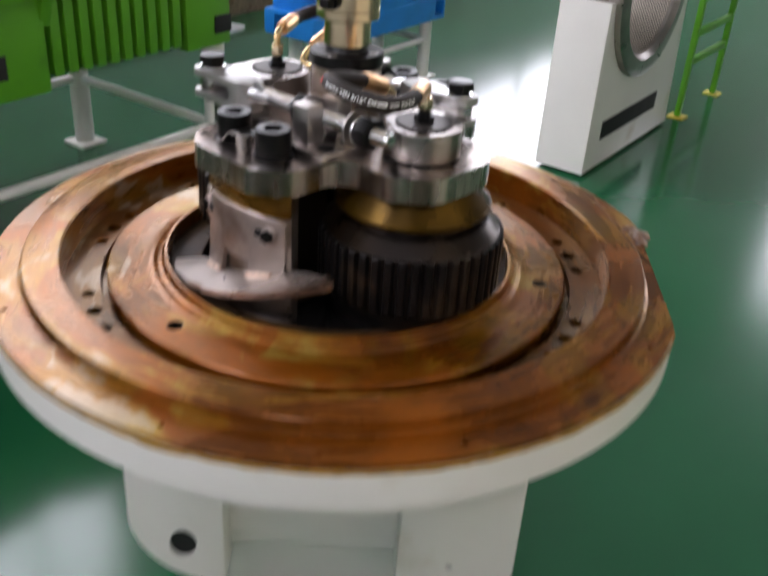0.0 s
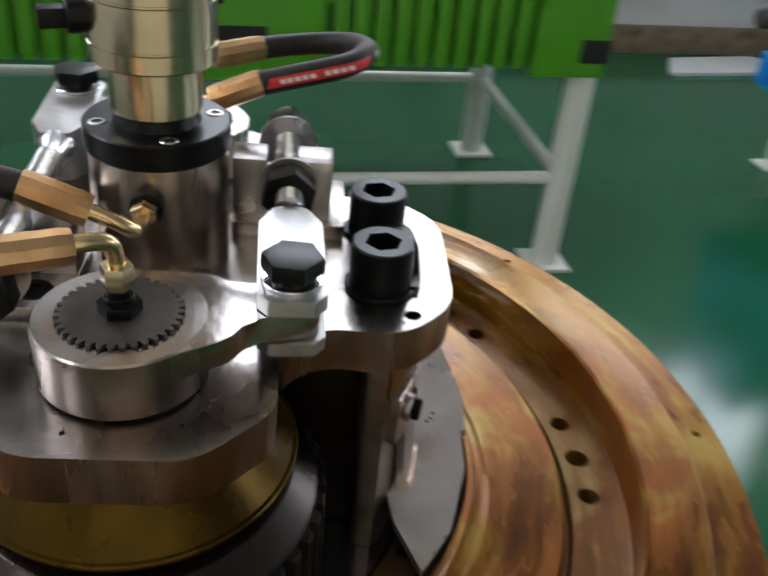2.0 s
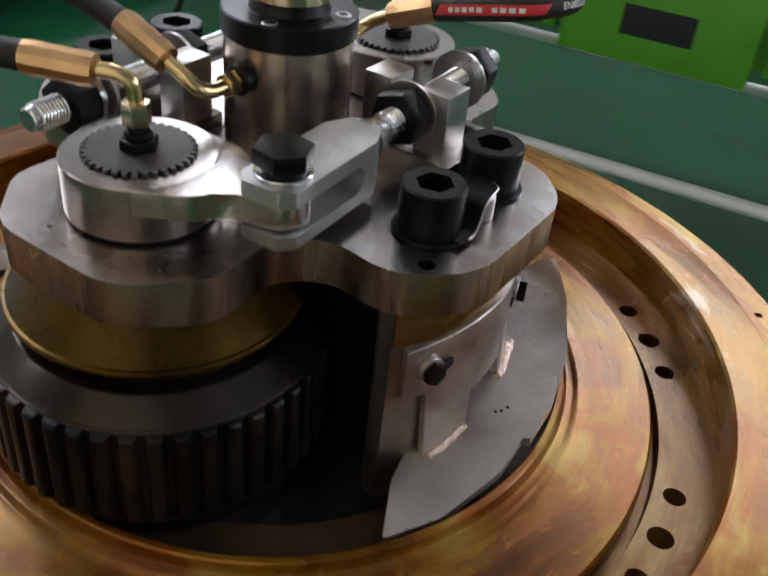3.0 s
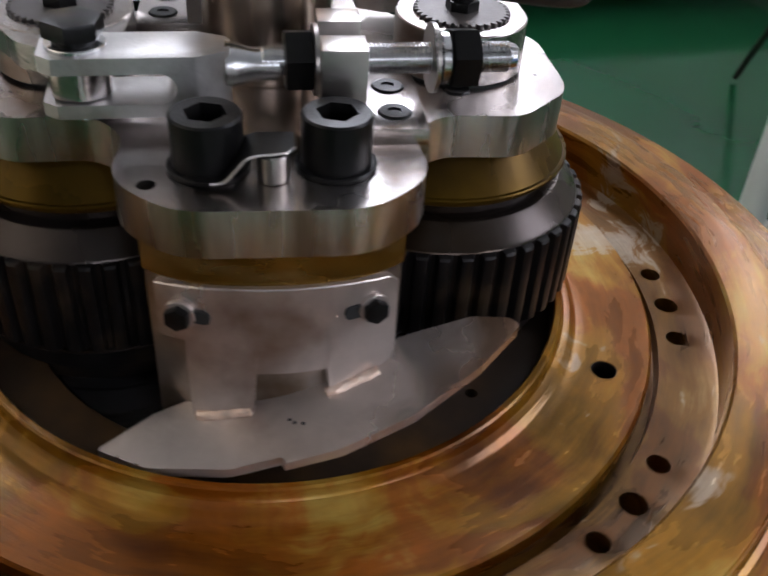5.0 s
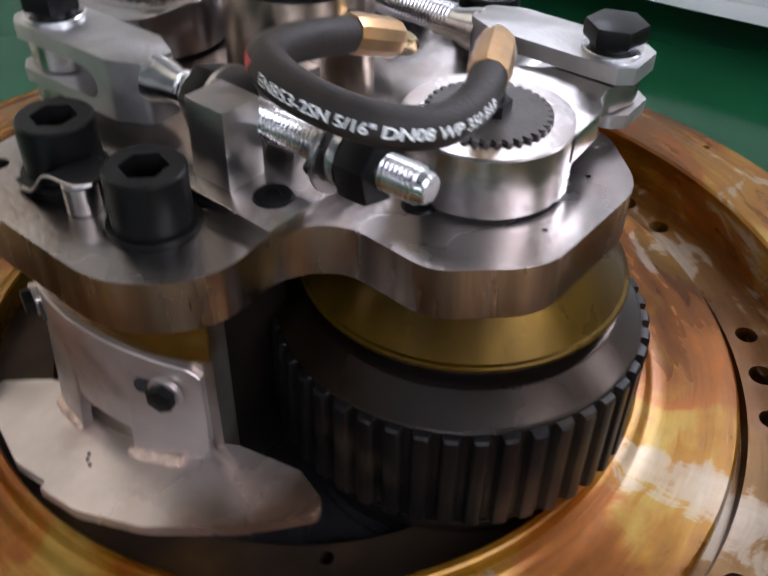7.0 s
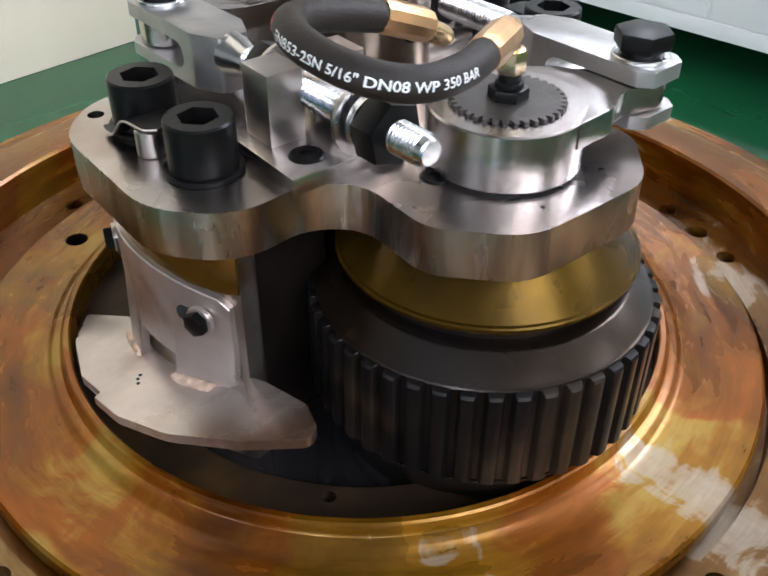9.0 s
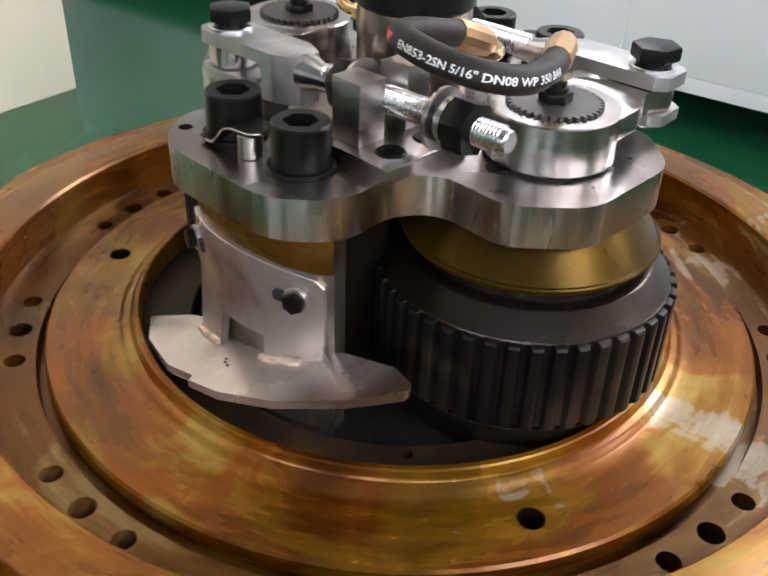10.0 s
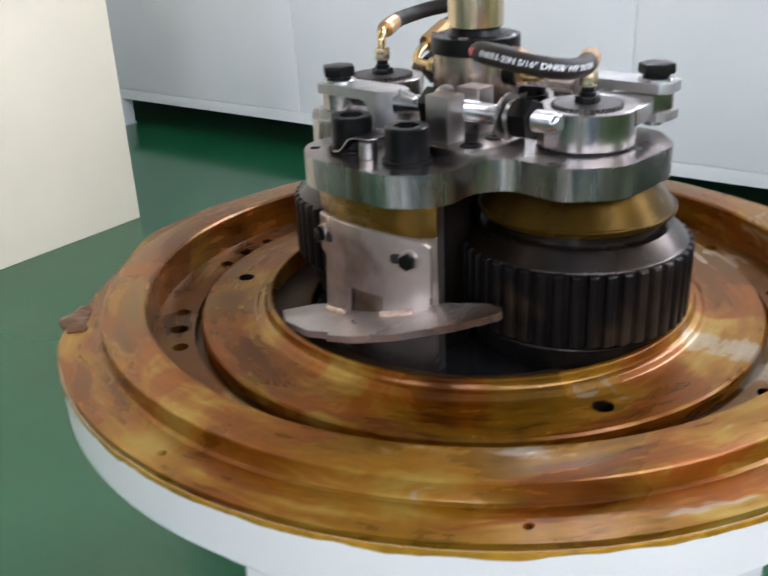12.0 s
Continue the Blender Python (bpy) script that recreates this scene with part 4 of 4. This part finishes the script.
def build_hose(m):
    ho = thing("grease_hose", m, "black rubber grease hose with white print, red label and brass fittings", "hose", "grease hoses to the rollers")
    path = [(0.051, 0.085, 0.728), (0.090, 0.0875, 0.738), (0.115, 0.096, 0.743), (0.127, 0.118, 0.744), (0.126, 0.140, 0.741), (0.116, 0.160, 0.737), (0.096, 0.169, 0.733), (0.070, 0.165, 0.731), (0.047, 0.155, 0.730)]
    line = spline(path, 14)
    part("rubber_hose", sweep(line, HOSE, 20), RUBBER, ho)
    # red label and its bars, then the printed line
    label = bmesh.new()
    bmesh.ops.create_grid(label, x_segments=16, y_segments=4, size=0.5, matrix=Matrix.Translation((0.5, 0, 0)))
    for v in label.verts:
        v.co.x, v.co.y = v.co.x * 0.068 + v.co.y * 0.004, v.co.y * 0.0066
    part("label", wrap(label, line, 0.010, radians(8), HOSE), PRINT_RED, ho, "red label band")
    bars = bmesh.new()
    for k in range(10):
        if k == 5:
            continue
        bmesh.ops.create_grid(bars, x_segments=2, y_segments=2, size=0.5, matrix=Matrix.Translation((0.010 + 0.0049 * k, 0, 0)) @ Matrix.Diagonal((0.0034, 0.0030, 1, 1)))
    part("label_bars", wrap(bars, line, 0.010, radians(8), HOSE + 0.0003), PRINT_WHITE, ho)
    words = text_strip('EN853-2SN 5/16" DN08 WP 350 BAR', 0.0062)
    shift(words, Matrix.Translation((0, -0.0024, 0)))
    part("printed_line", wrap(words, line, 0.088, radians(14), HOSE), PRINT_WHITE, ho, "white printed hose type")
    # column end: crimp sleeve, bent tube
    rings = [0.0088, 0.0096, 0.0093, 0.0096, 0.0093, 0.0096, 0.0088]
    part("crimp_sleeve", sweep([Vector((0.056, 0.0853, 0.730)).lerp(Vector((0.022, 0.0835, 0.716)), k / 6) for k in range(7)], rings, 11), COPPER, ho, "crimped copper sleeve")
    part("bent_tube", sweep(spline([(0.024, 0.0836, 0.7168), (0.010, 0.0825, 0.710), (0.002, 0.079, 0.7035), (0.0, 0.070, 0.700), (0.0, 0.058, 0.700)], 6), 0.0046, 14), BRASS, ho)
    # roller end: sleeve, elbow, nut
    part("crimp_sleeve", sweep([Vector((0.051, 0.157, 0.7302)).lerp(Vector((0.017, 0.1385, 0.7275)), k / 6) for k in range(7)], rings, 11), COPPER, ho, "crimped copper sleeve")
    part("elbow", sweep(spline([(0.019, 0.1395, 0.7277), (0.009, 0.134, 0.7275), (0.0015, 0.129, 0.7235), (0.0, 0.1275, 0.715), (0.0, 0.1275, 0.706)], 6), 0.0046, 14), BRASS, ho)
    part("elbow_nut", shift(prism(hexagon(0.0082), 0.699, 0.712, 0.0008), Matrix.Translation((0, 0.1275, 0))), UNION, ho, "brass union nut")
    part("nipple", shift(rod(0.0062, 0.690, 0.700, 0.0006, 20), Matrix.Translation((0, 0.1275, 0))), OXIDE, ho)
    return ho


first_hose = build_hose(pose(0, 0, 0))
copy_thing(first_hose, pose(0, 0, 0, 0, 0, 180))


# ---- machines round about ----
def build_green_machine():
    g = thing("green_gear_base", HALL.copy(), "green painted ribbed gearbox base on white tubular legs", "gearbox")
    x0, x1, y0, y1, z0, z1 = -0.62, 0.765, 0.958, 1.62, 0.42, 0.62
    part("core", box(x0, x1, y0 + 0.028, y1, z0 + 0.012, z1 - 0.02, 0.004), GREEN, g)
    part("top_ledge", box(x0 - 0.08, x1 + 0.085, y0 - 0.02, y1 + 0.04, z1 - 0.022, z1, 0.004), GREEN, g, "green ledge with sandy dust")
    part("dust", box(x0 - 0.07, x1 + 0.06, y0 - 0.012, y1 + 0.03, z1 - 0.001, z1 + 0.0015, 0), DUST, g, "sandy dust on the ledge")
    part("end_block", box(x1 - 0.14, x1, y0, y0 + 0.03, z0, z1 - 0.02, 0.003), GREEN, g)
    part("middle_panel", box(-0.06, 0.245, y0 - 0.004, y0 + 0.03, z0 - 0.012, z1 - 0.02, 0.004), GREEN, g)
    part("end_block", box(x0, x0 + 0.12, y0, y0 + 0.03, z0, z1 - 0.02, 0.003), GREEN, g)
    # openings are black slabs on the front; their shade is painted
    part("slot", box(0.035, 0.15, y0 - 0.006, y0 + 0.001, 0.452, 0.5, 0.001), BLACKSLOT, g, "rectangular opening drawn as a black slab for its shade")
    part("slot", box(x1 - 0.052, x1 + 0.002, y0 - 0.003, y0 + 0.005, 0.448, 0.49, 0.001), BLACKSLOT, g)
    rib = None
    for a, b in ((0.262, 0.62), (-0.49, -0.075)):
        k = 0
        while a + 0.036 * k < b:
            m = pose(a + 0.036 * k, 0, 0)
            if rib is None:
                rib = part("rib", box(0, 0.0225, y0 + 0.001, y0 + 0.03, z0 + 0.014, z1 - 0.021, 0.003), GREEN, g, m=m)
            else:
                again(rib, g, m)
            k += 1
    for x in (0.25, -0.07, x1 - 0.13, x0 + 0.1):
        b = prism([(0, 0.0), (0, -0.06), (-0.022, -0.0)], -0.013, 0.013, 0.002)
        b.transform(Matrix(((0, 0, 1, 0), (1, 0, 0, 0), (0, 1, 0, 0), (0, 0, 0, 1))))
        part("gusset", b, GREEN, g, m=pose(x, y0 + 0.001, z1 - 0.02))
    for x in (-0.60, 0.742):
        for y in (0.997, 1.56):
            part("leg", rod(0.028, 0.008, z0 + 0.02, 0.001, 24), WHITE, g, "white tubular leg", m=pose(x, y, 0))
            part("foot_plate", box(-0.045, 0.045, -0.045, 0.045, 0, 0.009, 0.001), WHITE, g, m=pose(x, y, 0))
    part("rail", sweep([(-0.60, 0.997, 0.2), (0.742, 0.997, 0.2)], 0.013, 16), WHITE, g)
    part("rail", sweep([(-0.60, 1.56, 0.2), (0.742, 1.56, 0.2)], 0.013, 16), WHITE, g)
    for x in (-0.60, 0.742):
        part("rail", sweep([(x, 0.997, 0.2), (x, 1.56, 0.2)], 0.013, 16), WHITE, g)
    return g


build_green_machine()


def build_gear():
    ge = thing("ring_gear", hall(0.36, 1.30, 0.6215), "dusty brown ring gear lying on the green base", "gear")
    outline = []
    for k in range(96):
        a = 360 / 96 * k
        for d, r in ((0, 0.325), (0.9, 0.337), (1.9, 0.337), (2.8, 0.325)):
            outline.append(polar(r, a + d)[:2])
    part("toothed_rim", prism(outline, 0.0, 0.105, 0.002), GEARBROWN, ge)
    part("hub", lathe([(0, 0.1), (0.09, 0.1), (0.09, 0.16), (0.085, 0.165), (0, 0.165)], 40), GEARBROWN, ge)
    return ge


build_gear()


def build_blue_gearbox():
    b = thing("blue_gearbox", hall(1.58, 1.235, 0), "bright blue gearbox with bare shaft on a white stand", "gearbox")
    for x in (0.0, 0.5):
        for y in (0.0, 0.22):
            part("leg", rod(0.024, 0.006, 0.226, 0.001, 24), WHITE, b, "white tubular leg", m=pose(x, y, 0))
            part("foot_plate", box(-0.045, 0.045, -0.035, 0.035, 0, 0.007, 0.001), WHITE, b, m=pose(x, y, 0))
    for y in (0.0, 0.22):
        part("rail", sweep([(0, y, 0.145), (0.5, y, 0.145)], 0.012, 14), WHITE, b)
    for x in (0.0, 0.5):
        part("rail", sweep([(x, 0, 0.145), (x, 0.22, 0.145)], 0.012, 14), WHITE, b)
    base = prism(rounded([(-0.11, 0.05, 0.01), (-0.02, -0.036, 0.01), (0.57, -0.036, 0.02), (0.61, -0.01, 0.01), (0.61, 0.27, 0.01), (-0.11, 0.27, 0.01)], 4), 0.225, 0.305, 0.008)
    foot = part("base_flange", base, BLUE, b, "blue base flange with recessed bolt pockets")
    hollow = bmesh.new()
    for x in (0.04, 0.53):
        add(hollow, box(x - 0.027, x + 0.027, -0.06, 0.03, 0.24, 0.293, 0))
    add(hollow, box(-0.14, -0.07, 0.16, 0.22, 0.24, 0.293, 0))
    cut(foot, hollow)
    for x, y in ((0.04, -0.005), (0.53, -0.005), (-0.09, 0.19)):
        part("foot_bolt", prism(hexagon(0.012), 0.2395, 0.252, 0.001), ZINC, b, m=pose(x, y, 0))
    part("body", box(-0.075, 0.60, -0.0345, 0.262, 0.296, 0.66, 0.010), BLUE, b)
    part("cover_plate", box(0.08, 0.33, -0.040, -0.029, 0.36, 0.62, 0.005), BLUE, b)
    for k in range(6):
        for z in (0.372, 0.608):
            part("cover_bolt", shift(prism(hexagon(0.007), 0, 0.006, 0.001), pose(0.1 + 0.042 * k, -0.039, z, 90, 0, 0)), BLUE, b)
    pad = prism([(0.108 * math.cos(radians(45 * k + 22.5)), 0.108 * math.sin(radians(45 * k + 22.5))) for k in range(8)], 0, 0.02, 0.004)
    part("flange_pad", shift(pad, pose(0.435, -0.029, 0.425, 90, 0, 0)), BLUE, b)
    part("bore_ring", shift(lathe([(0.043, 0), (0.070, 0), (0.070, 0.034), (0.066, 0.037), (0.047, 0.037), (0.043, 0.034)], 40, True), pose(0.435, -0.036, 0.425, 90, 0, 0)), GEARBROWN, b, "bare rusty bore ring")
    # black disc for the shade down the bore
    part("bore", shift(rod(0.0432, 0, 0.008, 0, 32), pose(0.435, -0.036, 0.425, 90, 0, 0)), BLACKSLOT, b)
    cone = lathe([(0, 0), (0.09, 0), (0.085, 0.01), (0.068, 0.05), (0.066, 0.085), (0.05, 0.09), (0.05, 0.11), (0, 0.11)], 40)
    part("shaft_housing", shift(cone, pose(-0.045, 0.08, 0.44, 0, -90, 0)), BLUE, b)
    part("shaft", shift(rod(0.024, 0.10, 0.235, 0.003, 28), pose(-0.045, 0.08, 0.44, 0, -90, 0)), CAPDARK, b, "bare brown shaft end")
    return b


build_blue_gearbox()


def build_pedestal():
    p = thing("die_pedestal", hall(1.591, 0.307, 0), "white pedestal with a cradle and a black name slot", "pedestal")
    # front outline in x, z with a round cradle
    cx, cz, r = 0.275, 0.525, 0.268
    arc = [(cx + r * math.cos(radians(a)), cz + r * math.sin(radians(a))) for a in range(358, 181, -6)]
    shape = [(-0.028, 0.012), (0.66, 0.012), (0.61, 0.512), (0.545, 0.512)] + arc + [(-0.022, 0.512)]
    b = prism(shape, 0.0, 0.155, 0.002)
    b.transform(Matrix(((1, 0, 0, 0), (0, 0, 1, 0), (0, 1, 0, 0), (0, 0, 0, 1))))
    part("pedestal_body", b, WHITE, p)
    part("plinth", box(0.01, 0.65, 0.01, 0.145, 0, 0.0125, 0), GEARBROWN, p)
    part("name_slot", box(0.065, 0.50, -0.003, 0.004, 0.098, 0.155, 0.001), BLACKSLOT, p, "flat black slab for the slot")
    die = thing("ring_die", hall(1.591 + cx, 0.307 + 0.0775, cz, 90, 0, 0), "steel ring die with drilled outer band, standing in the pedestal", "ring die")
    R = 0.266
    part("die_ring", lathe([(0.200, -0.085), (0.215, -0.10), (0.250, -0.10), (R, -0.095), (R, -0.055), (0.258, -0.05), (0.258, 0.05), (R, 0.055), (R, 0.095), (0.250, 0.10), (0.215, 0.10), (0.200, 0.085)], 96, True), DIE, die)
    part("drilled_band", lathe([(0.2575, -0.049), (0.2592, -0.049), (0.2592, 0.049), (0.2575, 0.049)], 96, True), BAND, die, "band of small drilled holes")
    part("bore_band", lathe([(0.1985, -0.075), (0.2005, -0.075), (0.2005, 0.075), (0.1985, 0.075)], 96, True), BAND, die)


def drilled():
    m = bpy.data.materials.new("drilled die band")
    m.use_nodes = True
    n, l = m.node_tree.nodes, m.node_tree.links
    p = n["Principled BSDF"]
    tc = n.new("ShaderNodeTexCoord")
    sep = n.new("ShaderNodeSeparateXYZ")
    l.new(tc.outputs["Object"], sep.inputs[0])
    ang = n.new("ShaderNodeMath")
    ang.operation = "ARCTAN2"
    l.new(sep.outputs[1], ang.inputs[0])
    l.new(sep.outputs[0], ang.inputs[1])
    mul = n.new("ShaderNodeMath")
    mul.operation = "MULTIPLY"
    mul.inputs[1].default_value = 0.258
    l.new(ang.outputs[0], mul.inputs[0])
    cmb = n.new("ShaderNodeCombineXYZ")
    l.new(mul.outputs[0], cmb.inputs[0])
    l.new(sep.outputs[2], cmb.inputs[1])
    rot = n.new("ShaderNodeMapping")
    rot.inputs["Rotation"].default_value = (0, 0, radians(30))
    rot.inputs["Scale"].default_value = (130, 130, 130)
    l.new(cmb.outputs[0], rot.inputs[0])
    vor = n.new("ShaderNodeTexVoronoi")
    vor.inputs["Randomness"].default_value = 0.0
    vor.inputs["Scale"].default_value = 1.0
    l.new(rot.outputs[0], vor.inputs["Vector"])
    # drilled holes as dark dots, their inner shade put into the colour
    ramp = n.new("ShaderNodeValToRGB")
    ramp.color_ramp.elements[0].position, ramp.color_ramp.elements[0].color = 0.30, (0.02, 0.018, 0.015, 1)
    ramp.color_ramp.elements[1].position, ramp.color_ramp.elements[1].color = 0.38, (0.42, 0.38, 0.32, 1)
    l.new(vor.outputs["Distance"], ramp.inputs[0])
    l.new(ramp.outputs[0], p.inputs["Base Color"])
    p.inputs["Metallic"].default_value, p.inputs["Roughness"].default_value = 0.8, 0.4
    return m


BAND = drilled()
build_pedestal()


def build_trolley():
    t = thing("green_shelf", hall(2.36, 0.30, 0), "narrow green steel shelf stand with white boards", "shelf")
    for x in (0.0, 0.39):
        for y in (0.0, 0.32):
            part("post", box(x - 0.01, x + 0.01, y - 0.01, y + 0.01, 0.004, 0.56, 0.001), GREEN, t)
            part("foot", box(x - 0.03, x + 0.03, y - 0.03, y + 0.03, 0, 0.005, 0), YELLOW, t)
    for z in (0.2, 0.3, 0.42):
        part("shelf_rail", box(0.0, 0.39, -0.008, 0.008, z - 0.012, z + 0.012, 0.001), GREEN, t)
        part("shelf_rail", box(0.0, 0.39, 0.312, 0.328, z - 0.012, z + 0.012, 0.001), GREEN, t)
    part("shelf_board", box(0.0, 0.39, 0.0, 0.32, 0.43, 0.442, 0.001), PAPER, t)
    carton = part("carton", box(0, 0.3, 0, 0.24, 0, 0.10, 0.004), PAPER, m=hall(2.40, 0.34, 0.442))
    tagged(carton, "white carton lying on the green shelf", "carton")
    b = bmesh.new()
    bmesh.ops.create_icosphere(b, subdivisions=4, radius=1)
    for v in b.verts:
        k = 1 + 0.25 * noise.noise(v.co * 2.2) + 0.08 * noise.noise(v.co * 7)
        v.co = Vector((v.co.x * 0.16 * k, v.co.y * 0.11 * k, max(v.co.z * 0.09 * k, -0.06)))
    bag = part("plastic_bag", b, GLOSSBLACK, m=hall(2.52, 0.44, 0.602))
    tagged(bag, "crumpled black plastic bag on the carton", "bag")


build_trolley()


def build_cabinet():
    c = thing("long_cabinet", hall(-1.61, -1.1, 0), "long white sheet steel cabinet on bracket feet", "cabinet")
    part("cabinet_body", box(-0.8, -0.004, -4.2, 3.1, 0.115, 1.45, 0.004), CABINET, c)
    part("bottom_lip", box(-0.8, 0.0, -4.2, 3.1, 0.112, 0.150, 0.003), CABINET, c)
    for k in range(6):
        part("door_panel", box(-0.0045, 0.003, -4.18 + 1.21 * k, -4.18 + 1.21 * k + 1.2, 0.155, 1.43, 0.003), CABINET, c, "plain white panel")
    for y in (-3.2, -1.6, 0.0, 1.6):
        part("foot", box(-0.05, 0.004, y - 0.06, y + 0.06, 0.006, 0.114, 0.002), CABINET, c)
        part("foot_plate", box(-0.05, 0.035, y - 0.068, y + 0.068, 0, 0.0065, 0.001), CABINET, c)
        part("foot", box(-0.78, -0.72, y - 0.06, y + 0.06, 0, 0.114, 0.002), CABINET, c)
    return c


build_cabinet()
board = part("white_board", prism(rounded([(0, 0, 0.02), (0.5, 0.03, 0.05), (0.44, 0.2, 0.05), (0.08, 0.16, 0.02)]), 0, 0.012, 0.002), PAPER, m=hall(1.62, 2.16, 0))
tagged(board, "white board lying flat on the green floor", "board")

cable = part("power_cable", sweep(spline([(-1.20, 1.36, 0.010), (-1.12, 1.34, 0.15), (-1.03, 1.32, 0.285), (-0.964, 1.32, 0.211), (-0.913, 1.32, 0.164), (-0.858, 1.32, 0.135), (-0.82, 1.32, 0.145), (-0.796, 1.32, 0.195), (-0.784, 1.32, 0.274), (-0.78, 1.33, 0.45), (-0.74, 1.35, 0.59), (-0.69, 1.36, 0.629), (-0.60, 1.36, 0.629)], 8), 0.008, 10), RUBBER, m=HALL.copy())
tagged(cable, "black power cable looping down from the green machine", "cable")
